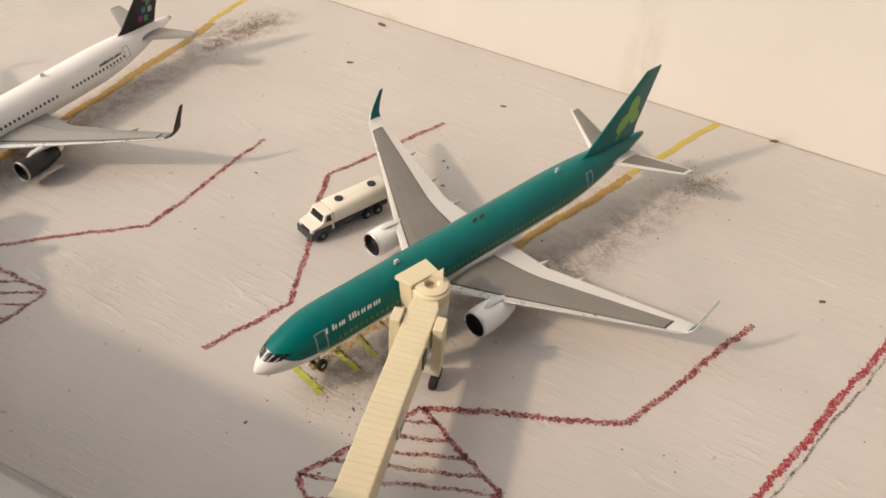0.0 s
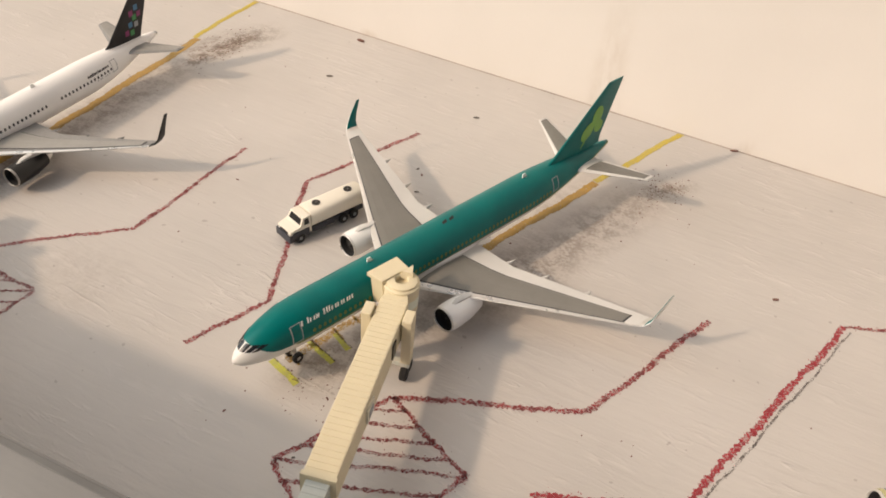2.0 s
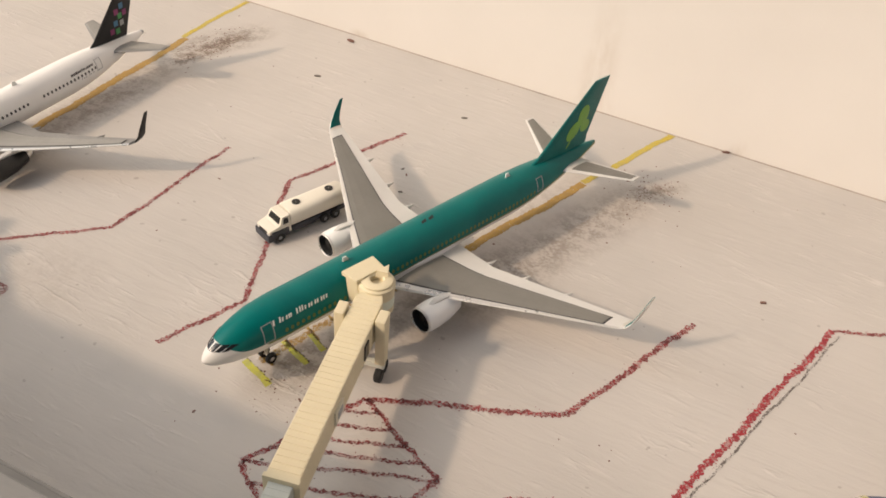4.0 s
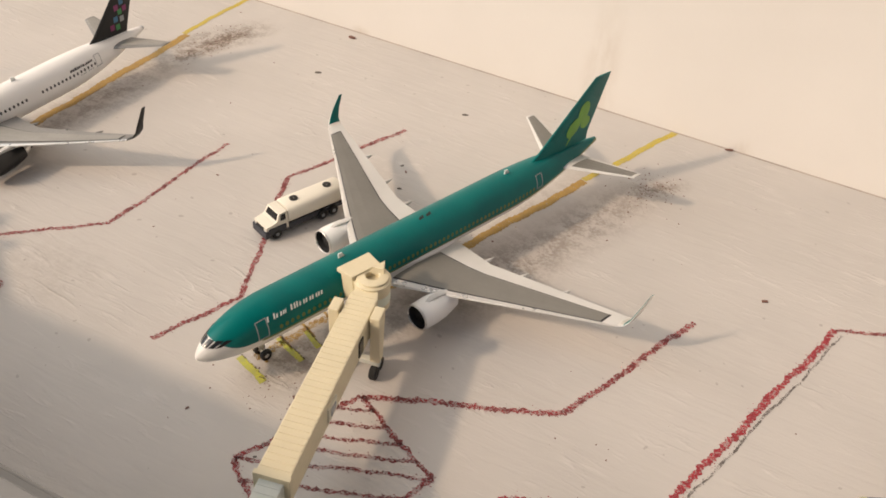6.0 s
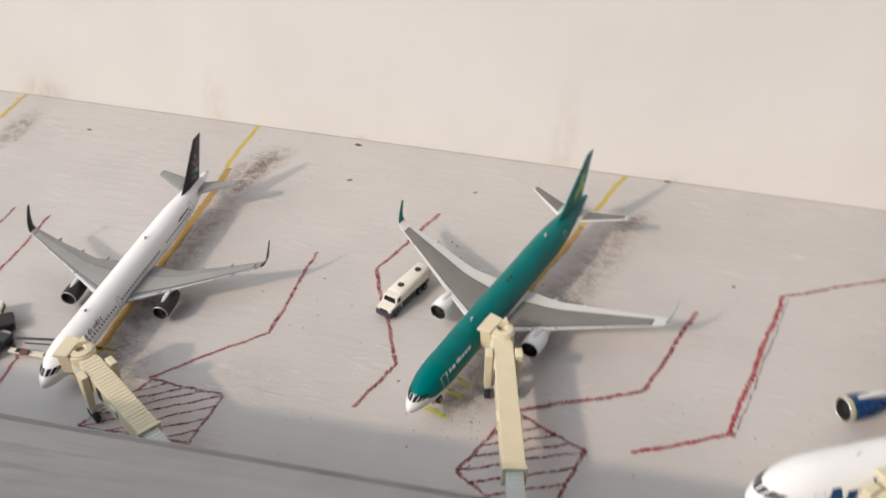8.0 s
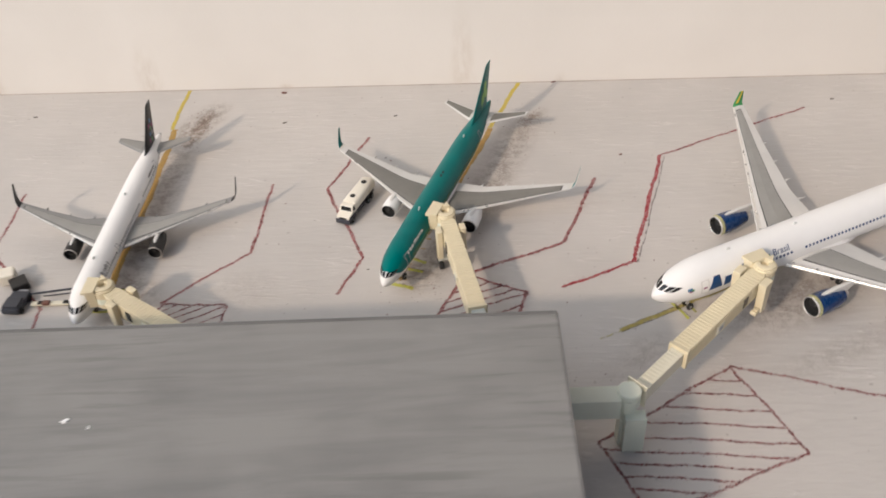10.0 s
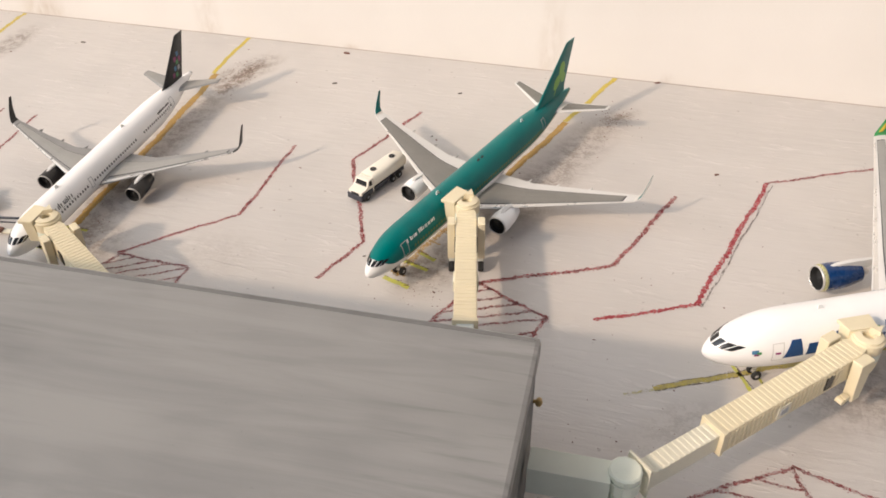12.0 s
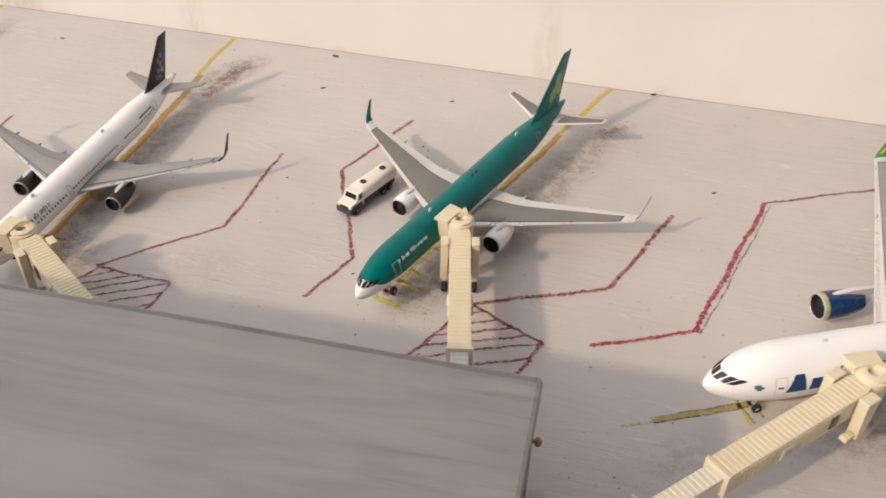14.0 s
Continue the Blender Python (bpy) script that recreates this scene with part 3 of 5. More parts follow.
for cx, cy, sx, sy, n in [(0.002, -0.033, 0.005, 0.004, 150), (0.0, -0.040, 0.002, 0.010, 60), (-0.1485, -0.028, 0.0036, 0.009, 200), (0.022, -0.185, 0.012, 0.006, 22), (-0.046, -0.146, 0.005, 0.005, 25), (-0.041, -0.142, 0.004, 0.003, 35), (-0.155, -0.135, 0.005, 0.006, 50), (-0.01, -0.12, 0.06, 0.05, 45), (0.03, -0.18, 0.02, 0.012, 30), (-0.09, -0.09, 0.05, 0.05, 40)]:
    for _ in range(n):
        x, y, s, t = rng.gauss(cx, sx), min(-0.001, rng.gauss(cy, sy)), 0.00007 + 0.00032 * rng.random() ** 2, rng.uniform(0, 3)
        b = len(verts)
        verts += [(x + s * math.cos(t + a) * (1 if i % 2 else 0.5), y + s * math.sin(t + a), 0.00003) for i, a in enumerate((0, 1.6, 3.1, 4.7))] + [(x, y, s * 0.6)]
        faces += [(b + j, b + (j + 1) % 4, b + 4) for j in range(4)]
tagged(new("crumbs", mesh_of("crumbs", verts, faces, M["brown"])), "dark crumbs scattered over the board", "crumbs", kind="stuff")


# ---------------------------------------------------------------- model aircraft
class Hull:
    """A fuselage along y, nose at 0; sizes in full-scale metres, times s."""
    def __init__(self, s, length, rx, rz, zc, nose, tail, droop, upsweep, end=0.12):
        self.s, self.L, self.rx, self.rz, self.zc = s, length, rx, rz, zc
        self.nose, self.tail, self.droop, self.up, self.end = nose, tail, droop, upsweep, end

    def at(self, y):
        if y < self.nose:
            u = max(0.0, 1 - y / self.nose)
            k = max(1 - u ** 2.15, 0.0) ** 0.62
            return k, self.zc - self.droop * u ** 2.0
        if y > self.L - self.tail:
            u = (y - self.L + self.tail) / self.tail
            k = 1 - (1 - self.end) * u ** 1.75
            return k, self.zc + self.up * u ** 1.6
        return 1.0, self.zc

    def point(self, y, ang, out=0.0):
        k, z = self.at(y)
        t = radians(ang)
        return Vector(((k * self.rx + out) * math.cos(t) * self.s, y * self.s, (z + (k * self.rz + out) * math.sin(t)) * self.s))

    def y_at(self, ang, z):
        """Where along the nose the skin at that angle reaches height z."""
        lo, hi = 0.0, self.nose
        for _ in range(40):
            mid = (lo + hi) / 2
            k, zc = self.at(mid)
            lo, hi = (mid, hi) if zc + k * self.rz * math.sin(radians(ang)) < z else (lo, mid)
        return lo

    def ang_at(self, y, z):
        k, zc = self.at(y)
        return math.degrees(math.asin(max(-1, min(1, (z - zc) / (k * self.rz)))))

    def shape(self, n=56):
        ys = [self.nose * (i / 16) ** 1.9 for i in range(17)] + [self.nose + (self.L - self.tail - self.nose) * i / 12 for i in range(1, 13)]
        ys += [self.L - self.tail + self.tail * i / 18 for i in range(1, 19)]
        ys[0] = 0.004
        return loft([[self.point(y, 360 * j / n) for j in range(n)] for y in ys])

    def patch(self, corners, out=0.03, nu=5, nv=3):
        """A thin plate on the skin between four (y, angle) corners."""
        a, b, c, d = (Vector(p) for p in corners)
        rings = []
        for i in range(nu + 1):
            top, low = a.lerp(b, i / nu), d.lerp(c, i / nu)
            rings.append([self.point(*top.lerp(low, j / nv), out) for j in range(nv + 1)] + [self.point(*top.lerp(low, j / nv), -0.05) for j in range(nv, -1, -1)])
        return loft(rings)


FOIL = [(0.0, 0.0), (0.02, 0.30), (0.08, 0.62), (0.2, 0.92), (0.38, 1.0), (0.6, 0.80), (0.8, 0.45), (1.0, 0.06), (1.0, -0.06), (0.75, -0.30), (0.45, -0.55), (0.2, -0.6), (0.07, -0.42), (0.02, -0.24)]


def foil_top(c):
    top = FOIL[:8]
    for (c0, h0), (c1, h1) in zip(top, top[1:]):
        if c <= c1:
            return h0 + (h1 - h0) * (c - c0) / (c1 - c0)
    return 0.0


def surface(sections, s, upright=False):
    """Loft of foil sections (x, y of leading edge, chord, z, half thickness, cant)."""
    rings = []
    for x, y, chord, z, th, cant in sections:
        c, sn = math.cos(radians(cant)), math.sin(radians(cant))
        ring = []
        for u, h in FOIL:
            if upright:
                ring.append(Vector((x + th * h, y + u * chord, z)) * s)
            else:
                ring.append(Vector((x - sn * th * h, y + u * chord, z + c * th * h)) * s)
        rings.append(ring)
    return loft(rings)


def inner_skin(sections, s, lift=0.03):
    """A thin plate over the inner face of a winglet."""
    rings = []
    for x, y, chord, z, th, cant in sections:
        c, sn = math.cos(radians(cant)), math.sin(radians(cant))
        us = (0.04, 0.2, 0.4, 0.6, 0.8, 0.97)
        over = [(u, th * foil_top(u) + lift) for u in us] + [(u, 0.0) for u in reversed(us)]
        rings.append([Vector((x - sn * h, y + u * chord, z + c * h)) * s for u, h in over])
    return loft(rings)


def mirrored(shape):
    return [Vector((-v[0], v[1], v[2])) for v in shape[0]], shape[1]


def wing_panel(sections, s, f0, f1, lift, x0, x1):
    """A thin raised panel on the upper skin between chord fractions and spans."""
    rings, first = [], []
    n = 10
    for i in range(n + 1):
        x = x0 + (x1 - x0) * i / n
        for a, b in zip(sections, sections[1:]):
            if a[0] <= x <= b[0]:
                f = (x - a[0]) / (b[0] - a[0])
                sec = [p + (q - p) * f for p, q in zip(a, b)]
                break
        _, y, chord, z, th, cant = sec
        g0, g1 = (v(i / n) if callable(v) else v for v in (f0, f1))
        cs = sorted({g0, g1} | {q[0] for q in FOIL[:8] if g0 < q[0] < g1 and not callable(f0)})
        cs = cs if len(cs) == len(first) or not first else [g0 + (g1 - g0) * (q - first[0]) / (first[-1] - first[0]) for q in first]
        first = first or cs
        rings.append([Vector((x, y + u * chord, z + th * foil_top(u) + lift)) * s for u in cs] + [Vector((x, y + u * chord, z + th * foil_top(u) - 0.06)) * s for u in reversed(cs)])
    return loft(rings)


def engine(parent, s, x, y, z, r, length, wing_z, mats, side):
    """A nacelle with its ring, fan, core and pylon."""
    at = pose(x * s, y * s, z * s)
    body = [(0.035 * length, r * 0.955), (0.12 * length, r), (0.35 * length, r * 1.02), (0.62 * length, r * 0.96), (0.86 * length, r * 0.80), (length, r * 0.68), (length, r * 0.62), (0.7 * length, r * 0.6)]
    nac = part("nacelle", *moved(lathe([(a * s, q * s) for a, q in body]), at), mats["nacelle"], parent, smooth=True, sharp=35)
    ring = [(0.035 * length, r * 0.956), (0.005 * length, r * 0.935), (-0.012 * length, r * 0.90), (0.0, r * 0.865), (0.02 * length, r * 0.85)]
    part("intake_ring", *moved(lathe([(a * s, q * s) for a, q in ring]), at), mats["ring"], nac, mats["ring_label"], smooth=True)
    if "band" in mats:
        band = [(0.036 * length, r * 0.962), (0.07 * length, r * 0.992), (0.115 * length, r * 1.012), (0.118 * length, r * 0.99)]
        part("nacelle_band", *moved(lathe([(a * s, q * s) for a, q in band]), at), mats["band"], nac, "pale gold-green band", smooth=True)
    part("intake_duct", *moved(lathe([(a * s, q * s) for a, q in ((0.02 * length, r * 0.85), (0.08 * length, r * 0.80), (0.2 * length, r * 0.78))]), at), M["hollow"], nac, smooth=True)
    shapes = [lathe([(0.16 * length * s, r * 0.76 * s), (0.165 * length * s, 0.25 * r * s)]), lathe([(0.165 * length * s, 0.26 * r * s), (0.10 * length * s, 0.14 * r * s), (0.07 * length * s, 0.001 * s)], 16)]
    for k in range(18):
        a = 2 * math.pi * k / 18
        w = 0.05 * r * s
        blade = [(-w, 0.150 * length * s, 0.25 * r * s), (w, 0.160 * length * s, 0.25 * r * s), (w * 2.2, 0.160 * length * s, 0.75 * r * s), (-w * 1.0, 0.148 * length * s, 0.75 * r * s)]
        shapes.append(moved(([Vector(v) for v in blade], [(0, 1, 2, 3)]), Matrix.Rotation(a, 4, "Y")))
    part("fan", *moved(joined(*shapes), at), M["hollow"], nac)
    core = [(0.7 * length, r * 0.6), (0.9 * length, r * 0.52), (1.08 * length, r * 0.42), (1.2 * length, r * 0.24), (1.26 * length, 0.01)]
    part("exhaust_cone", *moved(lathe([(a * s, q * s) for a, q in core], 20), at), M["silver"], nac, smooth=True)
    top = z + r * 0.93
    rows = []
    for f, (yy, zz, w) in enumerate([(0.18 * length, top + 0.02, 0.08), (0.40 * length, top + 0.34, 0.24), (0.75 * length, wing_z + 0.06, 0.26), (1.15 * length, wing_z + 0.02, 0.2), (1.5 * length, wing_z - 0.08, 0.05)]):
        low = z + r * (0.75 if f < 3 else 0.45) if f < 4 else wing_z - 0.3
        rows.append([Vector((x + w, y + yy, low)) * s, Vector((x + w, y + yy, zz - 0.08)) * s, Vector((x, y + yy, zz)) * s, Vector((x - w, y + yy, zz - 0.08)) * s, Vector((x - w, y + yy, low)) * s])
    part("pylon", *loft(rows), mats["pylon"], parent, smooth=True, sharp=50)


def gear(parent, s, x, y, top, wheel_r, wheels):
    leg = part("landing_gear", *joined(rod(Vector((x, y, wheel_r)) * s, Vector((x, y, top)) * s, 0.17 * s), rod(Vector((x, y - 0.05, wheel_r * 1.6)) * s, Vector((x, y - 1.1, top)) * s, 0.1 * s),
                                             *[rod(Vector((x - 0.55, y + dy, wheel_r)) * s, Vector((x + 0.55, y + dy, wheel_r)) * s, 0.12 * s) for dy in wheels]), M["silver"], parent)
    w = wheel_r
    for dy in wheels:
        for dx in (-0.48, 0.48):
            tyre = lathe([(-0.2, w * 0.45), (-0.2, w * 0.85), (-0.12, w), (0.12, w), (0.2, w * 0.85), (0.2, w * 0.45)], 20)
            tyre = [Vector((v[1], v[0], v[2])) * s for v in tyre[0]], tyre[1]
            t = part("tyre", *moved(tyre, pose((x + dx) * s, (y + dy) * s, (wheel_r + 0.02) * s)), M["rubber"], leg, smooth=True, sharp=40)
            hub = lathe([(-0.22, 0.001), (-0.15, w * 0.46), (0.15, w * 0.46), (0.22, 0.001)], 14)
            hub = [Vector((v[1], v[0], v[2])) * s for v in hub[0]], hub[1]
            part("hub", *moved(hub, pose((x + dx) * s, (y + dy) * s, (wheel_r + 0.02) * s)), M["silver"], leg)


def windows(h, parent, y0, y1, pitch, ang, size, mat, gaps=()):
    """A row of cabin windows on both sides."""
    y = y0
    dang = size[1] / h.rz / math.pi * 180
    while y < y1:
        if not any(a < y < b for a, b in gaps):
            for side in (0, 1):
                a = ang if side == 0 else 180 - ang
                e = dang / 2
                ring = [(y + size[0] / 2 * math.cos(t), a + e * math.sin(t)) for t in [k * math.pi / 4 + 0.39 for k in range(8)]]
                part("cabin_window", *loft([[h.point(p, q, 0.03) for p, q in ring], [h.point(p, q, -0.05) for p, q in ring]]), mat, parent)
        y += pitch


def door(h, parent, y, w, a0, a1, mat):
    for sgn in (0, 1):
        f = (lambda a: a) if sgn == 0 else (lambda a: 180 - a)
        e = 0.07
        da = e / h.rz * 57.3
        shapes = [h.patch([(y, f(a1)), (y + w, f(a1)), (y + w, f(a1 - da)), (y, f(a1 - da))], 0.025), h.patch([(y, f(a0 + da)), (y + w, f(a0 + da)), (y + w, f(a0)), (y, f(a0))], 0.025),
                  h.patch([(y, f(a1)), (y + e, f(a1)), (y + e, f(a0)), (y, f(a0))], 0.025, 1, 6), h.patch([(y + w - e, f(a1)), (y + w, f(a1)), (y + w, f(a0)), (y + w - e, f(a0))], 0.025, 1, 6)]
        part("door_outline", *joined(*shapes), mat, parent)


def side_mark(h, corners, side):
    return [(y, a if side == 0 else 180 - a) for y, a in corners]


def title_row(h, parent, side, y, a0, letters, gap, mat, label):
    """Plain upright bars, one or two for each letter: width and height in degrees; a negative width is a space."""
    for w, tall in letters:
        stems = [] if w < 0 else [(0.0, 0.13)] if w < 0.25 else [(0.0, 0.13), (w - 0.13, 0.13)]
        for dy, wide in stems:
            part("title_bar", *h.patch(side_mark(h, [(y + dy + 0.1, a0 + tall), (y + dy + wide + 0.1, a0 + tall), (y + dy + wide, a0), (y + dy, a0)], side), 0.03, 1, 3), mat, parent, label)
        y += abs(w) + gap


def airliner(spec):
    s = spec["s"]
    h = spec["hull"]
    ob = thing("model_airliner", spec["at"], spec["label"], "model aircraft", "airliners on the apron")
    part("fuselage", *h.shape(), spec["hull_mat"], ob, smooth=True)
    # belly fairing under the wing box
    b0, b1 = spec["belly"]
    rings = []
    for i in range(13):
        u = i / 12
        k = math.sin(math.pi * min(max(u, 0.02), 0.98)) ** 0.5
        y = b0 + (b1 - b0) * u
        rings.append([Vector((h.rx * 1.10 * k * math.cos(t), y, h.zc - h.rz * 0.52 + h.rz * 0.60 * k * math.sin(t))) * s for t in [2 * math.pi * j / 24 for j in range(24)]])
    part("belly_fairing", *loft(rings), spec["belly_mat"], ob, smooth=True)
    for side in (1, -1):
        flip = (lambda q: q) if side == 1 else mirrored
        w = part("wing", *flip(surface(spec["wing"], s)), spec["wing_mat"], ob, "wing with pale leading edge", smooth=True, sharp=40)
        part("leading_edge", *flip(wing_panel(spec["wing"], s, 0.012, 0.072, 0.035, spec["wing"][0][0] + 1.0, spec["wing"][-1][0])), M["silver"], w, "bare metal leading edge")
        f0, f1, x0, x1 = spec["panel"]
        grow = 0.018
        part("panel_edge", *flip(wing_panel(spec["wing"], s, f0 - grow, (lambda u: f1(u) + grow), 0.025, x0, x1 + 0.15)), M["print_black"], w)
        part("wing_panel", *flip(wing_panel(spec["wing"], s, f0, f1, 0.05, x0, x1)), spec["panel_mat"], w, "grey upper wing panel")
        part("winglet", *flip(surface(spec["winglet"], s)), spec["winglet_mat"], w, spec["winglet_label"], smooth=True, sharp=40)
        if "skin_mat" in spec:
            part("winglet_face", *flip(inner_skin(spec["winglet"][1:], s)), spec["skin_mat"], w, spec["skin_label"])
        for x, y, z, l in spec["fairings"]:
            pod = lathe([(0, 0.01), (0.2 * l, 0.22), (0.55 * l, 0.26), (l, 0.02)], 12)
            part("flap_fairing", *flip(moved(([v * s for v in pod[0]], pod[1]), pose(x * s, y * s, z * s))), spec["wing_mat"], w, smooth=True)
        ex, ey, ez, er, el, wz = spec["engine"]
        engine(ob, s, ex * side, ey, ez, er, el, wz, spec["engine_mats"], side)
        part("tailplane", *flip(surface(spec["tailplane"], s)), spec["wing_mat"], ob, smooth=True, sharp=40)
        tp = spec["tailplane"]
        part("tailplane_panel", *flip(wing_panel(tp, s, 0.12, 0.82, 0.04, tp[0][0] + 1.2, tp[-1][0] - 0.3)), spec["panel_mat"], ob, "grey tailplane panel")
    fin = part("tail_fin", *surface(spec["fin"], s, True), spec["fin_mat"], ob, spec["fin_label"], smooth=True, sharp=40)
    part("fin_edge", *surface([(x, y - 0.05, 0.42, z, th * 0.55, c) for x, y, ch, z, th, c in spec["fin"]], s, True), spec["fin_edge_mat"], fin, "pale leading edge")
    # flight deck glazing: six panes between two heights
    z0, z1 = spec["glazing"]
    panes = [[(h.y_at(85, z1), 85), (h.y_at(63, z1), 63), (h.y_at(60, z0), 60), (h.y_at(85, z0), 85)],
             [(h.y_at(58, z1), 58), (h.y_at(44, z1), 44), (h.y_at(40, z0), 40), (h.y_at(55, z0), 55)]]
    ya, yb, wide = panes[1][2][0] + 0.12, panes[1][1][0] + 0.12, spec["pane"]
    panes.append([(yb, h.ang_at(yb, z1)), (yb + wide, h.ang_at(yb + wide, z1 - 0.05)), (ya + wide, h.ang_at(ya + wide, z0 + 0.04)), (ya, h.ang_at(ya, z0))])
    for side in (0, 1):
        for c in panes:
            part("cockpit_window", *h.patch(side_mark(h, c, side), 0.03, 4, 4), M["glass"], ob)
    for y, w, a0, a1 in spec["doors"]:
        door(h, ob, y, w, a0, a1, spec["door_mat"])
    gear(ob, s, 0, spec["nose_gear"], h.zc - h.rz * 0.7, 0.5, (0.0,))
    gx, gy, wh = spec["main_gear"]
    for side in (1, -1):
        gear(ob, s, gx * side, gy, h.zc - h.rz * 0.6, 0.58, wh)
    for y, a in spec["antennas"]:
        p = h.point(y, a) / s
        fin_ = [[Vector((dx, p.y + dy, p.z + dz)) * s for dx, dy in ((0.05, 0), (0.05, ch), (-0.05, ch), (-0.05, 0))] for dz, dy0, ch in ((-0.1, 0, 0.7), (0.42, 0.3, 0.35))]
        part("antenna", *loft(fin_), M["print_white"], ob)
    return ob, fin, h


def fin_skin(sections, y, z):
    """Half thickness of a fin at (y, z)."""
    for a, b in zip(sections, sections[1:]):
        if a[3] <= z <= b[3]:
            f = (z - a[3]) / (b[3] - a[3])
            _, y0, ch, _, th, _ = [p + (q - p) * f for p, q in zip(a, b)]
            return th * foil_top(max(0.0, min(1.0, (y - y0) / ch)))
    return 0.1


def mark_on_fin(fin, s, sections, outline, mat, name, label="", lift=0.05):
    """A thin plate on both faces of a fin that follows its skin."""
    yc = sum(p[0] for p in outline) / len(outline)
    zc = sum(p[1] for p in outline) / len(outline)
    for sgn in (1, -1):
        rings = []
        for f in (0.02, 0.5, 1.0):
            rings.append([Vector((sgn * (fin_skin(sections, yc + (y - yc) * f, zc + (z - zc) * f) + lift), yc + (y - yc) * f, zc + (z - zc) * f)) * s for y, z in outline])
        # the lower foil face is flatter than the upper one
        if sgn < 0:
            rings = [[Vector((-abs(v.x) * 0.75 - lift * s, v.y, v.z)) for v in r_] for r_ in rings]
        part(name, *loft(rings), mat, fin, label)


def oval(y, z, ry, rz, turn, n=18):
    c, q = math.cos(radians(turn)), math.sin(radians(turn))
    return [(y + ry * math.cos(t) * c - rz * math.sin(t) * q, z + ry * math.cos(t) * q + rz * math.sin(t) * c) for t in [2 * math.pi * k / n for k in range(n)]]


# teal and white narrow-body
S1 = 0.00257
hull1 = Hull(S1, 46.8, 1.93, 2.04, 4.22, 6.9, 14.5, 0.72, 0.75)
W1 = [(1.0, 15.9, 9.6, 3.0, 0.55, 0), (6.2, 19.1, 6.2, 3.35, 0.36, 0), (12.5, 23.0, 3.9, 3.85, 0.22, 0), (18.6, 26.6, 1.75, 4.4, 0.12, 0)]
WL1 = [(18.6, 26.6, 1.75, 4.4, 0.12, 0), (19.0, 26.95, 1.5, 4.52, 0.11, 25), (19.3, 27.3, 1.2, 4.95, 0.1, 60), (19.5, 27.85, 0.9, 5.8, 0.08, 74), (19.72, 28.85, 0.42, 7.1, 0.05, 78)]
plane1, fin1, _ = airliner(dict(
    s=S1, hull=hull1, at=pose(-0.0567, -0.1511, 0, 0, 0, -20.1), hull_mat=green_livery(S1, 4.25), belly=(14.0, 28.5), belly_mat=M["white"],
    label="teal and white die-cast model airliner parked at a jet bridge",
    wing=W1, winglet=WL1, wing_mat=M["wing"], panel=(0.105, lambda u: 0.70 - 0.04 * u, 2.2, 17.4), panel_mat=M["wing_dark"], winglet_mat=M["silver"], winglet_label="bare metal upturned winglet", skin_mat=M["teal"], skin_label="teal inner face",
    fairings=[(5.4, 24.0, 3.0, 2.6), (9.0, 24.8, 3.3, 2.3), (13.0, 25.9, 3.7, 2.0)],
    engine=(6.3, 16.5, 2.35, 1.22, 4.0, 3.6), engine_mats=dict(nacelle=M["white"], ring=M["silver"], ring_label="bare metal intake ring", pylon=M["wing"]),
    tailplane=[(0.6, 39.9, 3.9, 4.55, 0.28, 0), (7.15, 44.1, 1.2, 5.05, 0.12, 0)],
    fin=[(0, 35.6, 9.6, 5.6, 0.28, 0), (0, 37.6, 7.6, 6.5, 0.26, 0), (0, 44.9, 2.4, 12.6, 0.12, 0)], fin_mat=M["teal"], fin_label="teal fin with pale green clover shape", fin_edge_mat=M["teal"],
    glazing=(4.36, 4.80), pane=0.42,
    doors=[(4.4, 0.95, -6, 42), (14.2, 1.0, -8, 42), (36.0, 0.9, -2, 42)], door_mat=M["print_grey"], nose_gear=5.7, main_gear=(3.6, 24.2, (-0.7, 0.7)), antennas=[(13.4, 90), (33.0, 90)]))
windows(hull1, plane1, 6.4, 36.0, 0.52, 4, (0.30, 0.42), M["gold"], gaps=((13.9, 15.6),))
for side in (0, 1):
    # airline title as plain white bars
    title_row(hull1, plane1, side, 5.35, 29.0, ((0.70, 12), (0.50, 8.5), (0.30, 8.5), (-0.26, 0), (0.42, 12), (0.16, 12), (0.50, 8.5), (0.50, 8.5), (0.50, 8.5), (0.40, 8.5)), 0.10, M["print_white"], "plain white bar in place of a title")
    part("cheat_line", *hull1.patch(side_mark(hull1, [(5.8, -12.0), (38.0, -9.0), (38.0, -11.5), (5.8, -14.5)], side), 0.025, 40, 1), M["gold"], plane1, "thin olive-gold line")
F1 = [(0, 35.6, 9.6, 5.6, 0.28, 0), (0, 37.6, 7.6, 6.5, 0.26, 0), (0, 44.9, 2.4, 12.6, 0.12, 0)]
for y, z, ry, rz, t in ((42.45, 7.95, 1.2, 0.8, 40), (43.75, 9.3, 0.85, 1.15, -10), (44.3, 7.95, 0.8, 0.7, -20), (42.0, 6.75, 0.7, 0.13, 55)):
    mark_on_fin(fin1, S1, F1, oval(y, z, ry, rz, t), M["clover"], "clover_leaf", "pale green leaf shape")
for dy in (22.0, 22.85):
    part("roof_vent", *hull1.patch([(dy + 0.1, 88), (dy + 0.7, 92), (dy + 0.55, 82), (dy, 80)], 0.03), M["hollow"], plane1, "black roof vent")

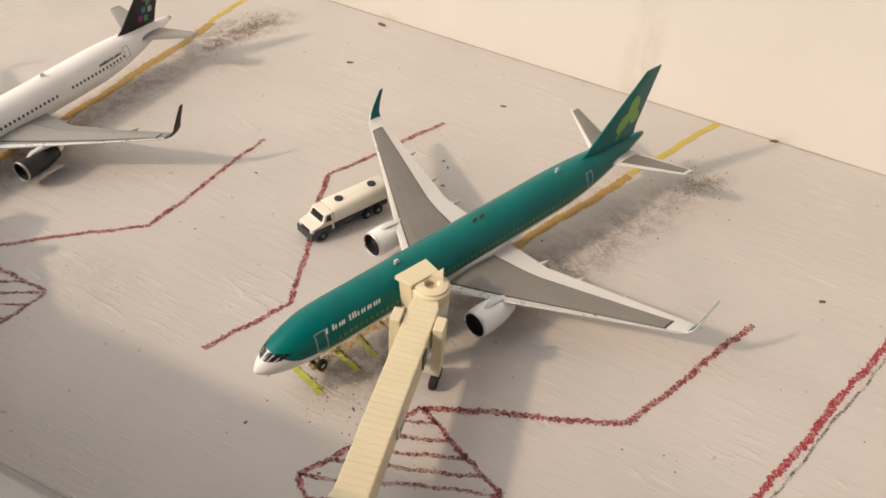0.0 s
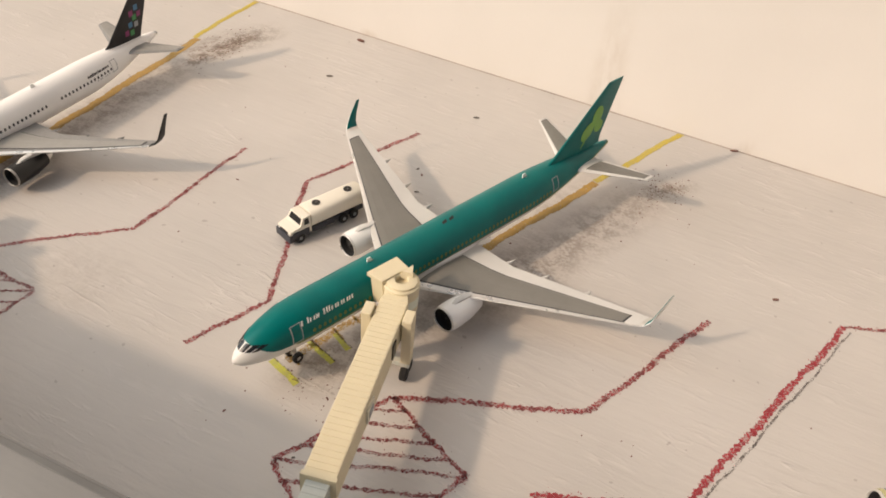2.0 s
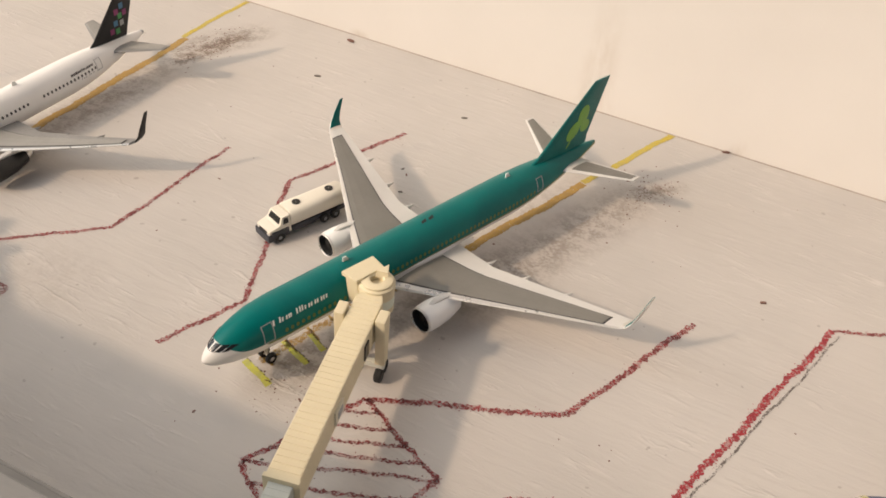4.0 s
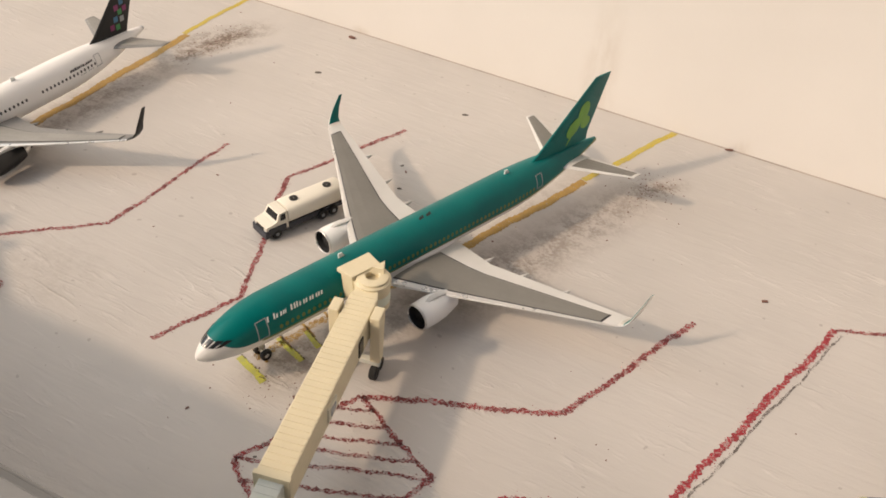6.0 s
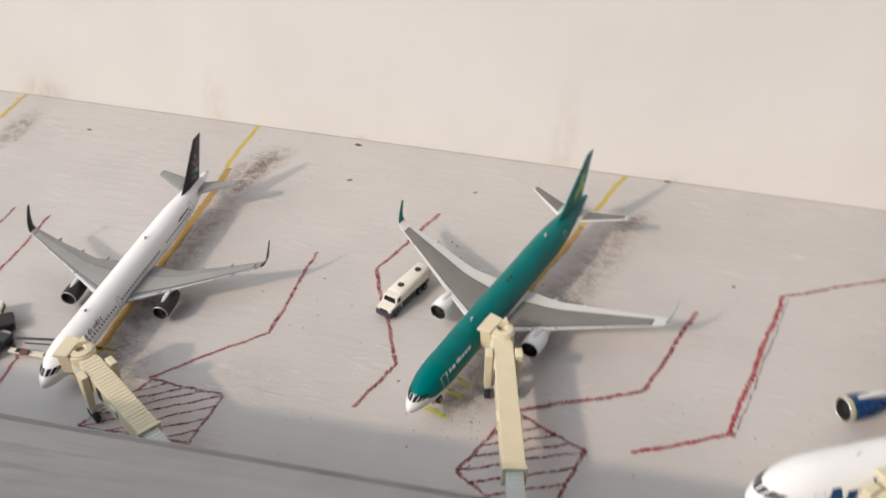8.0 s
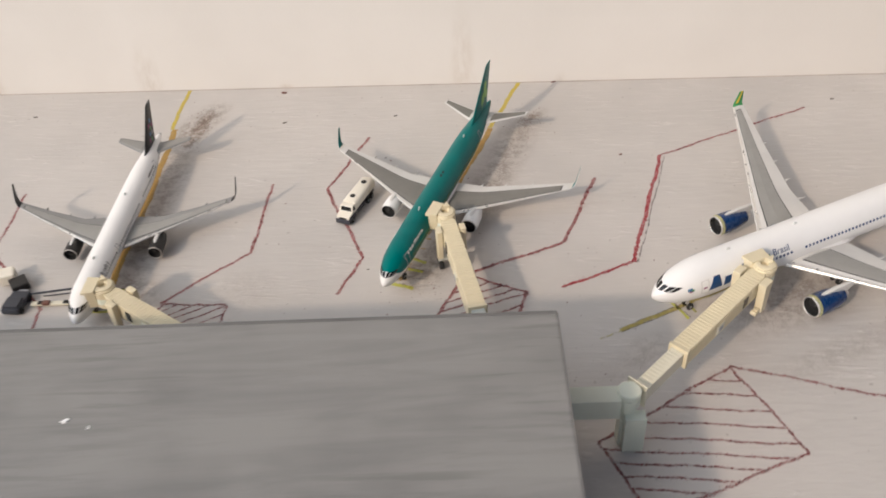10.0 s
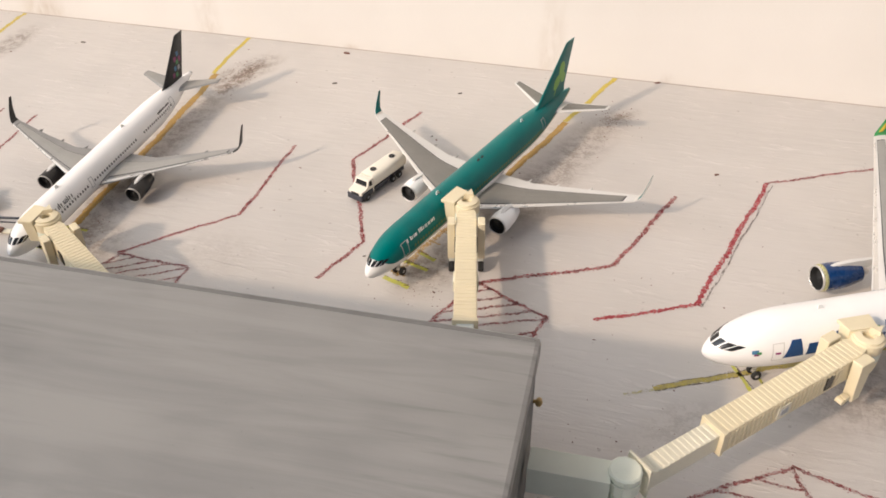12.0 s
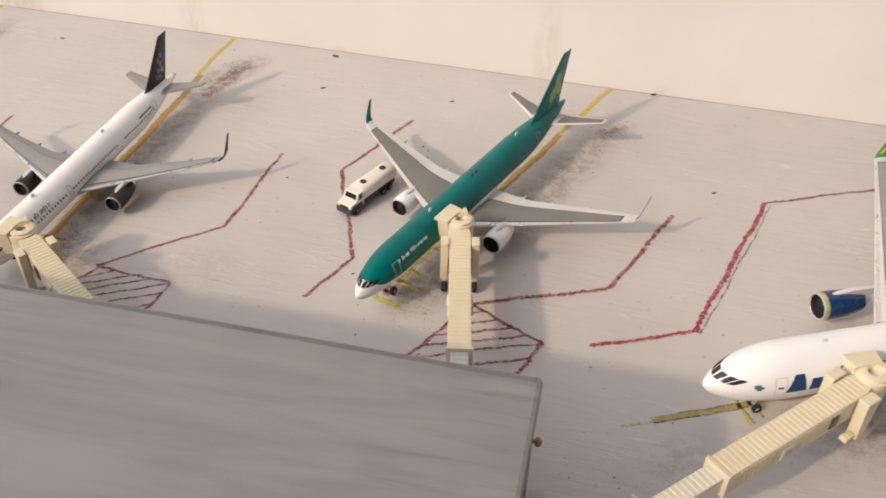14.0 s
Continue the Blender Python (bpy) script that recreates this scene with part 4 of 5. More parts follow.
# white narrow-body with a dark fin
S2 = 0.00253
hull2 = Hull(S2, 44.4, 1.92, 2.0, 3.35, 6.2, 13.0, 0.5, 0.75)
W2 = [(1.0, 15.0, 8.4, 2.5, 0.5, 0), (6.0, 18.0, 4.5, 3.05, 0.30, 0), (11.5, 21.2, 2.75, 3.65, 0.18, 0), (16.4, 24.1, 1.4, 4.25, 0.12, 0)]
WL2 = [(16.4, 24.1, 1.4, 4.25, 0.12, 0), (16.85, 24.45, 1.2, 4.45, 0.11, 30), (17.1, 24.8, 1.1, 5.0, 0.1, 65), (17.18, 25.2, 0.85, 5.9, 0.08, 80), (17.25, 26.0, 0.5, 7.3, 0.05, 84)]
plane2, fin2, _ = airliner(dict(
    s=S2, hull=hull2, at=pose(-0.1603, -0.1622, 0, 0, 0, -0.9), hull_mat=M["white"], belly=(13.5, 26.5), belly_mat=M["white"],
    label="white die-cast model airliner with black engines and dark fin",
    wing=W2, winglet=WL2, wing_mat=M["wing_mid"], panel=(0.16, lambda u: 0.66, 2.4, 15.6), panel_mat=M["wing_tone"], winglet_mat=M["black"], winglet_label="black upturned winglet",
    fairings=[(4.8, 21.4, 2.75, 2.2), (8.6, 22.0, 3.1, 1.9), (12.4, 23.4, 3.6, 1.6)],
    engine=(6.3, 15.4, 1.8, 1.08, 4.3, 3.1), engine_mats=dict(nacelle=M["charcoal"], ring=M["dull_metal"], ring_label="dull metal intake ring", pylon=M["wing"]),
    tailplane=[(0.5, 37.8, 3.9, 4.05, 0.3, 0), (6.0, 41.2, 1.5, 4.6, 0.12, 0)],
    fin=[(0, 35.3, 6.6, 4.7, 0.28, 0), (0, 36.7, 5.5, 5.6, 0.25, 0), (0, 42.0, 2.3, 11.0, 0.12, 0)], fin_mat=M["black"], fin_label="black fin with coloured squares", fin_edge_mat=M["black"],
    glazing=(3.75, 4.22), pane=0.4,
    doors=[(4.6, 0.9, -10, 36), (14.0, 0.7, -6, 34), (35.0, 0.9, -4, 40)], door_mat=M["print_grey"], nose_gear=5.2, main_gear=(3.6, 22.2, (0.0,)), antennas=[(10.0, 90), (25.0, 90)]))
windows(hull2, plane2, 6.2, 35.0, 0.55, 12, (0.26, 0.36), M["print_black"], gaps=((13.8, 15.0), (25.4, 26.9)))
for side in (0, 1):
    # title and rear lettering as plain bars
    title_row(hull2, plane2, side, 6.3, 24.0, ((0.66, 13), (0.66, 13), (0.18, 19), (0.66, 13), (0.40, 13), (0.18, 18), (0.60, 13)), 0.14, M["print_black"], "plain dark bar in place of a title")
    title_row(hull2, plane2, side, 6.6, 18.5, ((0.5, 2.5), (0.7, 2.5), (0.4, 2.5), (0.9, 2.5), (0.6, 2.5), (0.8, 2.5)), 0.18, M["print_grey"], "thin grey bar in place of small lettering")
    title_row(hull2, plane2, side, 31.2, 24.0, ((0.26, 7), (0.26, 7), (0.26, 9), (0.26, 7), (0.16, 7), (0.14, 9), (0.26, 7), (0.1, 3), (0.26, 7), (0.26, 7), (0.34, 7)), 0.08, M["print_black"], "plain dark bar in place of lettering")
    title_row(hull2, plane2, side, 32.4, 0.0, ((0.5, 3.5), (0.7, 3.5), (0.5, 3.5)), 0.15, M["print_grey"], "thin grey bar in place of small lettering")
F2 = [(0, 35.3, 6.6, 4.7, 0.28, 0), (0, 36.7, 5.5, 5.6, 0.25, 0), (0, 42.0, 2.3, 11.0, 0.12, 0)]
cols = ["magenta", "blue", "green", "magenta", "blue", "green", "print_grey", "magenta"]
for k, (y, z) in enumerate(((39.6, 5.9), (40.3, 6.7), (41.1, 7.4), (40.6, 8.0), (41.5, 8.5), (40.5, 5.7), (41.3, 6.5), (41.9, 7.6))):
    q = 0.34
    mark_on_fin(fin2, S2, F2, [(y - q, z - q), (y + q, z - q), (y + q, z + q), (y - q, z + q)], M[cols[k]], "tail_square", cols[k].replace("print_", "") + " square", 0.015 + 0.003 * k)
part("tail_tip", *moved(lathe([(-0.9 * S2, 0.34 * S2), (0.02 * S2, 0.26 * S2), (0.02 * S2, 0.001 * S2)], 16), pose(0, 44.4 * S2, (hull2.zc + hull2.up) * S2)), M["print_grey"], plane2)

# white wide-body with blue engines
S3 = 0.00255
hull3 = Hull(S3, 58.0, 2.76, 2.78, 5.19, 8.2, 19.0, 0.62, 1.45)
W3 = [(1.5, 18.9, 11.0, 3.6, 0.85, 0), (9.4, 23.9, 7.0, 4.5, 0.5, 0), (19.0, 29.9, 4.3, 5.7, 0.28, 0), (28.6, 35.8, 2.1, 6.8, 0.14, 0)]
WL3 = [(28.6, 35.8, 2.1, 6.8, 0.14, 0), (29.1, 36.2, 1.8, 7.0, 0.12, 30), (29.4, 36.8, 1.5, 7.5, 0.1, 60), (29.8, 37.8, 0.8, 8.6, 0.06, 62)]
plane3, fin3, _ = airliner(dict(
    s=S3, hull=hull3, at=pose(0.0317, -0.1640, 0, 0, 0, -65.0), hull_mat=M["white"], belly=(17.0, 36.0), belly_mat=M["white"],
    label="large white die-cast model airliner with dark blue engines",
    wing=W3, winglet=WL3, wing_mat=M["wing"], panel=(0.18, lambda u: 0.62, 3.2, 27.6), panel_mat=M["wing_tone"], winglet_mat=M["green"], winglet_label="green winglet with yellow patch",
    fairings=[(7.5, 28.8, 4.1, 3.4), (11.5, 29.6, 4.6, 3.2), (15.5, 31.0, 5.1, 2.9), (19.5, 32.6, 5.6, 2.6)],
    engine=(9.4, 17.8, 2.75, 1.5, 5.0, 4.6), engine_mats=dict(nacelle=M["navy"], ring=M["silver"], ring_label="bare metal intake ring", pylon=M["wing"], band=M["lip"]),
    tailplane=[(0.8, 49.5, 6.0, 6.4, 0.4, 0), (9.7, 55.2, 2.4, 7.6, 0.14, 0)],
    fin=[(0, 44.5, 10.0, 7.6, 0.4, 0), (0, 46.5, 8.4, 8.8, 0.36, 0), (0, 54.4, 3.4, 16.6, 0.16, 0)], fin_mat=M["navy"], fin_label="navy blue fin", fin_edge_mat=M["navy"],
    glazing=(5.62, 6.22), pane=0.6,
    doors=[(5.6, 1.1, -8, 32), (15.4, 1.1, -8, 32), (46.0, 1.1, -6, 34)], door_mat=M["wing"], nose_gear=6.2, main_gear=(5.3, 27.6, (-0.9, 0.9)), antennas=[(11.0, 90), (22.0, 90)]))
windows(hull3, plane3, 16.8, 46.0, 0.62, 17, (0.38, 0.40), M["navy_print"], gaps=((20.3, 22.0),))
for side in (0, 1):
    # airline title as plain navy bars and a flag-coloured badge
    for y0, y1, a0, a1 in ((6.7, 8.7, -3, 34), (8.95, 10.0, -3, 22), (10.25, 11.5, -3, 22), (11.75, 12.3, -3, 38)):
        part("title_bar", *hull3.patch(side_mark(hull3, [(y0 + (0.75 if a1 == 34 else 0.2), a1), (y1 - (0.35 if a1 == 34 else -0.2), a1), (y1, a0), (y0, a0)], side), 0.03, 4, 3), M["navy_print"], plane3, "plain navy bar in place of a title")
    for y0, y1, a0, a1, mt in ((3.75, 4.35, 14, 23, "blue"), (4.2, 4.6, 12, 18, "green"), (3.95, 4.4, 9, 14, "magenta"), (15.9, 16.4, 27, 36, "green"), (5.9, 6.4, 8, 12, "magenta")):
        part("badge", *hull3.patch(side_mark(hull3, [(y0, a1), (y1, a1), (y1, a0), (y0, a0)], side), 0.032, 3, 2), M[mt], plane3)
    txt = bpy.data.curves.new("word", "FONT")
    txt.body, txt.size, txt.extrude, txt.align_x = "Brasil", 1.25 * S3, 0.01 * S3, "LEFT"
    word = new("country_name", txt)
    p = hull3.point(16.9 if side == 0 else 21.0, 30 if side == 0 else 150, 0.0)
    dg = bpy.context.evaluated_depsgraph_get()
    me = bpy.data.meshes.new_from_object(word.evaluated_get(dg))
    bpy.data.objects.remove(word)
    # wrap the letters onto the hull
    for v in me.vertices:
        yy = p.y / S3 + (1 if side == 0 else -1) * v.co.x / S3
        ang = 27 + (v.co.y / S3) / hull3.rz * 57.3
        v.co = hull3.point(yy, ang if side == 0 else 180 - ang, 0.03 + v.co.z / S3)
    me.materials.append(M["navy_print"])
    word = new("country_name", me)
    word.parent = plane3
    word["label"] = "the word Brasil in navy letters"
    part("winglet_patch", *(surface([(x + 0.02, y + 0.35, c * 0.55, z, th * 1.7, cant) for x, y, c, z, th, cant in WL3[1:]], S3) if side == 0 else mirrored(surface([(x + 0.02, y + 0.35, c * 0.55, z, th * 1.7, cant) for x, y, c, z, th, cant in WL3[1:]], S3))), M["yellow_paint"], plane3, "yellow winglet patch")


# ---------------------------------------------------------------- jet bridges
def jet_bridge(cab, near, z, inner_end, label, cab_turn, width=0.0058, inner_mat="pale", leg=0.0095, ribbed=False):
    """A ribbed tunnel from the round joint at cab to near, then a narrower one to inner_end."""
    cab, near, inner_end = Vector((*cab, 0)), Vector((*near, 0)), Vector((*inner_end, 0))
    way = near - cab
    turn = math.degrees(math.atan2(-way.x, way.y))     # local +y runs from the cab to the terminal
    L = way.length
    ob = thing("jet_bridge", pose(cab.x, cab.y, 0, 0, 0, turn), label, "jet bridge", "jet bridges")
    w, low = width / 2, z - 0.0066
    r = 0.0037
    drop = 0.0022 if ribbed else 0.0006
    tun = part("tunnel", *joined(prism([(-w * 0.72, 0.0028), (w * 0.72, 0.0028), (w, 0.0052), (w, L), (-w, L), (-w, 0.0052)], low, z - 0.0003, 0.00018)), M["cream"], ob)
    n = int(L / 0.00155)
    for k in range(n):
        y = 0.0046 + k * (L - 0.0056) / n
        part("roof_rib", *box(-w * 0.92, w * 0.92, y, y + 0.0008, z - 0.0004, z - 0.00018, 0.00006), M["cream"], tun)
    for sx in (-1, 1):
        for k in range(int((L - 0.013) / 0.0013) if ribbed else 0):
            y = 0.012 + k * 0.0013
            part("side_rib", *box(*sorted((sx * (w - 0.00005), sx * (w + 0.00022))), y, y + 0.0006, low + 0.0007, z - 0.0008), M["cream"], tun)
        pan = part("side_panel", *box(*sorted((sx * (w - 0.0001), sx * (w + 0.0004))), L * 0.585, L * 0.665, low + 0.0012, z - 0.0020, 0.0001), M["bone"], tun, "pale framed panel")
        part("panel_pane", *box(*sorted((sx * (w + 0.0003), sx * (w + 0.00055))), L * 0.603, L * 0.648, low + 0.0022, z - 0.0028, 0.00008), M["print_grey"], pan, "grey pane")
        part("side_window", *box(*sorted((sx * (w - 0.0001), sx * (w + 0.0003))), 0.0145, 0.0168, low + 0.0012, z - 0.0016, 0.0001), M["glass"], tun, "dark side window")
        # lift columns beside the tunnel with wheels below
        c0, c1 = sx * (w + 0.0003), sx * (w + 0.0024)
        base = 0.0092 if ribbed else 0.0042
        if ribbed:
            c1 = sx * (w + 0.0029)
        block = box(min(c0, c1), max(c0, c1), leg - (0.0022 if ribbed else 0.0018), leg + (0.0022 if ribbed else 0.0019), base, z + 0.0004, 0.0003)
        for v in block[0]:
            if v.z < base + 0.001:
                v.y = leg + (v.y - leg) * 0.62
        col = part("lift_column", *block, M["cream"], ob)
        if ribbed:
            part("column_foot", *box(min(c0, c1) + 0.0005, max(c0, c1) - 0.0005, leg - 0.0007, leg + 0.0007, base - 0.0007, base + 0.0001, 0.0001), M["slate"], col)
            part("drive_unit", *joined(box(min(c0, c1) + 0.0003, max(c0, c1) - 0.0006, leg + 0.0021, leg + 0.0036, base + 0.0008, base + 0.0022, 0.0002), rod(((c0 + c1) / 2 - 0.001, leg + 0.0040, base + 0.0012), ((c0 + c1) / 2 + 0.0008, leg + 0.0040, base + 0.0012), 0.0008, 14)), M["cream"], col, "cream drive gear below the tunnel")
            continue
        part("column_foot", *box(min(c0, c1) + 0.0003, max(c0, c1) - 0.0003, leg - 0.0011, leg + 0.0011, 0.0022, base + 0.0001, 0.0002), M["pale"], col)
        wheel = lathe([(-0.0008, 0.0004), (-0.0008, 0.0013), (-0.0005, 0.0016), (0.0005, 0.0016), (0.0008, 0.0013), (0.0008, 0.0004)], 20)
        wheel = [Vector((v[1], v[0], v[2])) for v in wheel[0]], wheel[1]
        for dy in (-0.0009, 0.0009):
            part("wheel", *moved(wheel, pose((c0 + c1) / 2, leg + dy * 1.6, 0.0017)), M["rubber"], col, smooth=True, sharp=40)
    if not ribbed:
        part("axle_beam", *box(-w - 0.002, w + 0.002, leg - 0.0007, leg + 0.0007, 0.0028, 0.0040, 0.0002), M["pale"], ob)
    # round joint with a raised ring and a wedge on top
    part("round_joint", *lathe([(low - drop, 0.0001), (low - drop, r * 0.9), (low, r), (z - 0.0012, r), (z - 0.0010, r * 1.04), (z + 0.0002, r * 1.04), (z + 0.0004, r * 0.95), (z + 0.0004, r * 0.42), (z - 0.0004, r * 0.40), (z - 0.0004, 0.0001)], 40, "z"), M["cream"], ob, smooth=True, sharp=30)
    part("joint_glazing", *lathe([(low + 0.0016, r * 1.012), (low + 0.0040, r * 1.012)], 40, "z"), M["sage"], ob, "grey curved band")
    part("joint_rim", *lathe([(z + 0.0003, r * 0.36), (z + 0.0003, r * 0.92), (z + 0.0009, r * 0.90), (z + 0.0010, r * 0.84), (z + 0.0010, r * 0.42), (z + 0.0008, r * 0.36), (z + 0.0003, r * 0.36)], 40, "z"), M["cream"], ob, smooth=True, sharp=30)
    q = pose(0, 0, 0, 0, 0, cab_turn)
    wedge = loft([[Vector((-0.0042, -0.0012, z + 0.0004)), Vector((-0.0006, -0.0012, z + 0.0004)), Vector((-0.0020, 0.0012, z + 0.0004))],
                  [Vector((-0.0040, -0.0010, z + 0.0021)), Vector((-0.0008, -0.0010, z + 0.0021)), Vector((-0.0020, 0.0010, z + 0.0021))]])
    part("roof_wedge", *moved(wedge, q), M["cream"], ob)
    # cab that meets the aircraft door
    cabin = prism([(-0.0032, -0.0018), (-0.0035, -0.0050), (0.0043, -0.0050), (0.0038, -0.0018)], low + 0.0002, z + 0.0008, 0.00025)
    for v in cabin[0]:
        k = 1 - 0.22 * (z + 0.0008 - v.z) / 0.0075
        v.x *= k
    part("cab", *moved(cabin, q), M["cream"], ob)
    part("cab_roof", *moved(prism([(-0.0033, -0.0016), (-0.0037, -0.0059), (0.0046, -0.0059), (0.0040, -0.0016)], z + 0.0004, z + 0.0014, 0.00025), q), M["cream"], ob)
    # inner tunnel towards the terminal
    e = ob.matrix_world.inverted() @ inner_end
    il = e.y
    part("end_frame", *box(-w - 0.0003, w + 0.0003, L - 0.0006, L + 0.0003, low - 0.0002, z, 0.0001), M["cream"], ob)
    inner = part("inner_tunnel", *box(-w * 0.74, w * 0.74, L - 0.002, il, low + 0.0008, z - 0.0011, 0.0002), M[inner_mat], ob, "narrow pale inner tunnel")
    for k in range(int((il - L) / 0.0014)):
        part("roof_rib", *box(-w * 0.70, w * 0.70, L + 0.0008 + k * 0.0014, L + 0.0015 + k * 0.0014, z - 0.0013, z - 0.00098, 0.0001), M[inner_mat], inner)
    return ob


def rotunda(x, y, z, wall_x, wall_y, turn, label):
    """The round pillar at the terminal end with its link box."""
    ob = thing("bridge_rotunda", pose(x, y, 0), label, "bridge rotunda", "bridge rotundas")
    part("drum", *lathe([(z - 0.0105, 0.0001), (z - 0.0105, 0.0026), (z - 0.0045, 0.0026), (z - 0.0045, 0.0034), (z - 0.0015, 0.0034), (z - 0.0015, 0.0031), (z - 0.0008, 0.0031), (z - 0.0008, 0.0034), (z + 0.0003, 0.0034), (z + 0.0006, 0.0030), (z + 0.0006, 0.0001)], 12, "z"), M["sage"], ob, smooth=True, sharp=25)
    part("pillar", *box(-0.0012, 0.0048, -0.0048, -0.0010, 0.0, z - 0.0070, 0.0002), M["sage"], ob)
    part("foot", *box(-0.0022, 0.0022, -0.0022, 0.0022, 0.0, z - 0.0104, 0.0002), M["sage"], ob)
    q = pose(0, 0, 0, 0, 0, turn)
    part("collar", *moved(box(-0.0032, 0.0032, -0.0042, -0.0036, z - 0.0078, z + 0.0006, 0.0002), q), M["bone"], ob)
    if abs(wall_x - x) > abs(wall_y - y):
        link = box(wall_x - x + 0.0004, -0.0026, -0.0034, 0.0024, z - 0.0078, z - 0.0004, 0.0002)
    else:
        link = box(-0.0028, 0.0028, wall_y - y + 0.0004, -0.0026, z - 0.0078, z - 0.0004, 0.0002)
    part("link_box", *link, M["sage"], ob)
    return ob


CB = "cream plastic model jet bridge docked to the "
jet_bridge((-0.0352, -0.1213), (-0.0251, -0.1704), 0.0166, (-0.0210, -0.1905), CB + "teal aircraft", 57)
rotunda(-0.0203, -0.1938, 0.0162, -0.0203, ROOF_Y1 + 0.0004, 0, "sage grey plastic bridge rotunda against the terminal front")
jet_bridge((-0.1500, -0.1550), (-0.1187, -0.1772), 0.0168, (-0.1050, -0.1869), CB + "white narrow aircraft", 35)
rotunda(-0.1022, -0.1900, 0.0162, -0.1022, ROOF_Y1 + 0.0004, 40, "sage grey plastic bridge rotunda against the terminal front")
jet_bridge((0.0672, -0.1606), (0.0328, -0.1949), 0.0207, (0.0185, -0.2091), CB + "large white aircraft", 70, inner_mat="bone", leg=0.0072, ribbed=True)
rotunda(0.0157, -0.2112, 0.0212, ROOF_X, -0.2112, 180 - 45, "sage grey plastic bridge rotunda beside the terminal's end wall")


# ---------------------------------------------------------------- vehicles
def wheel_shape(r, w):
    q = lathe([(-w, r * 0.4), (-w, r * 0.85), (-w * 0.6, r), (w * 0.6, r), (w, r * 0.85), (w, r * 0.4)], 18)
    return [Vector((v[1], v[0], v[2])) for v in q[0]], q[1]


truck = thing("tanker_truck", pose(-0.0762, -0.1076, 0, 0, 0, -22.3), "small ivory tanker truck with black chassis on the apron", "truck")
T = 0.00252
def tk(*v):
    return [q * T for q in v]
part("chassis", *box(*tk(-0.95, 0.95, 1.1, 10.0, 0.55, 1.05), 0.00015), M["slate"], truck)
part("front_bumper", *box(*tk(-1.18, 1.18, 0.86, 1.45, 0.35, 1.15), 0.0002), M["slate"], truck, "dark front bumper")
hood = loft([[Vector((x * 0.96, y * 0.84 + 1.05, z)) * T for x, y, z in ring] for ring in (
    [(-1.1, 0.0, 0.9), (1.1, 0.0, 0.9), (1.1, 0.0, 1.55), (-1.1, 0.0, 1.55)], [(-1.15, 1.1, 0.8), (1.15, 1.1, 0.8), (1.15, 1.1, 1.75), (-1.15, 1.1, 1.75)],
    [(-1.2, 1.2, 0.8), (1.2, 1.2, 0.8), (1.15, 1.45, 1.9), (-1.15, 1.45, 1.9)], [(-1.2, 1.7, 0.8), (1.2, 1.7, 0.8), (1.05, 1.8, 2.6), (-1.05, 1.8, 2.6)],
    [(-1.2, 2.9, 0.8), (1.2, 2.9, 0.8), (1.05, 2.8, 2.65), (-1.05, 2.8, 2.65)])])
cabin = part("cab", *hood, M["ivory"], truck)
part("windscreen", *loft([[Vector((x, 2.26 + d, 1.92)) * T for x in (-0.88, 0.88)] + [Vector((x, 2.52 + d, 2.48)) * T for x in (0.8, -0.8)] for d in (-0.06, 0.05)]), M["glass"], cabin)
part("grille", *box(*tk(-0.6, 0.6, 0.99, 1.09, 1.0, 1.42), 0.00005), M["charcoal"], cabin, "dark grille")
for sx in (-1, 1):
    part("side_glass", *loft([[Vector((sx * (xo + d), y, z)) * T for xo, y, z in ((1.08, 2.60, 1.85), (1.08, 3.2, 1.85), (1.02, 3.15, 2.45), (1.02, 2.72, 2.45))] for d in (0.0, 0.05)]), M["glass"], cabin)
    part("headlight", *moved(box(*tk(-0.16, 0.16, -0.06, 0.04, -0.12, 0.12), 0.00005), pose(sx * 0.82 * T, 1.05 * T, 1.2 * T)), M["silver"], cabin)
    part("mudguard", *box(*tk(*sorted((sx * 0.85, sx * 1.22)), 1.3, 3.2, 0.6, 1.38), 0.0002), M["slate"], truck, "dark mudguard")
    part("side_skirt", *box(*tk(*sorted((sx * 0.9, sx * 1.15)), 3.6, 6.3, 0.55, 1.2), 0.00015), M["slate"], truck, "dark side skirt")
    for y in (2.15, 7.4, 8.7):
        wo = part("wheel", *moved(wheel_shape(0.52 * T, 0.17 * T), pose(sx * 1.08 * T, y * T, 0.52 * T)), M["rubber"], truck, smooth=True, sharp=40)
        hub = moved(wheel_shape(0.2 * T, 0.14 * T), pose(sx * 1.14 * T, y * T, 0.52 * T))
        part("hub", *hub, M["print_grey"], wo)
tank = []
for y, k in ((3.5, 0.93), (3.65, 1.0), (10.1, 1.0), (10.25, 0.93)):
    ring = []
    for j in range(28):
        t = 2 * math.pi * j / 28
        c, q = math.cos(t), math.sin(t)
        ring.append(Vector((1.22 * k * math.copysign(abs(c) ** 0.62, c), y, 2.0 + 0.92 * k * math.copysign(abs(q) ** 0.62, q))) * T)
    tank.append(ring)
tnk = part("tank", *loft(tank), M["ivory"], truck, "ivory tank body", smooth=True, sharp=35)
for y in (4.83, 8.7):
    part("hatch", *moved(lathe([(0.0, 0.0001), (0.0, 0.42 * T), (0.1 * T, 0.42 * T), (0.1 * T, 0.0001)], 20, "z"), pose(0, y * T, 2.90 * T)), M["charcoal"], tnk, "round dark hatch")

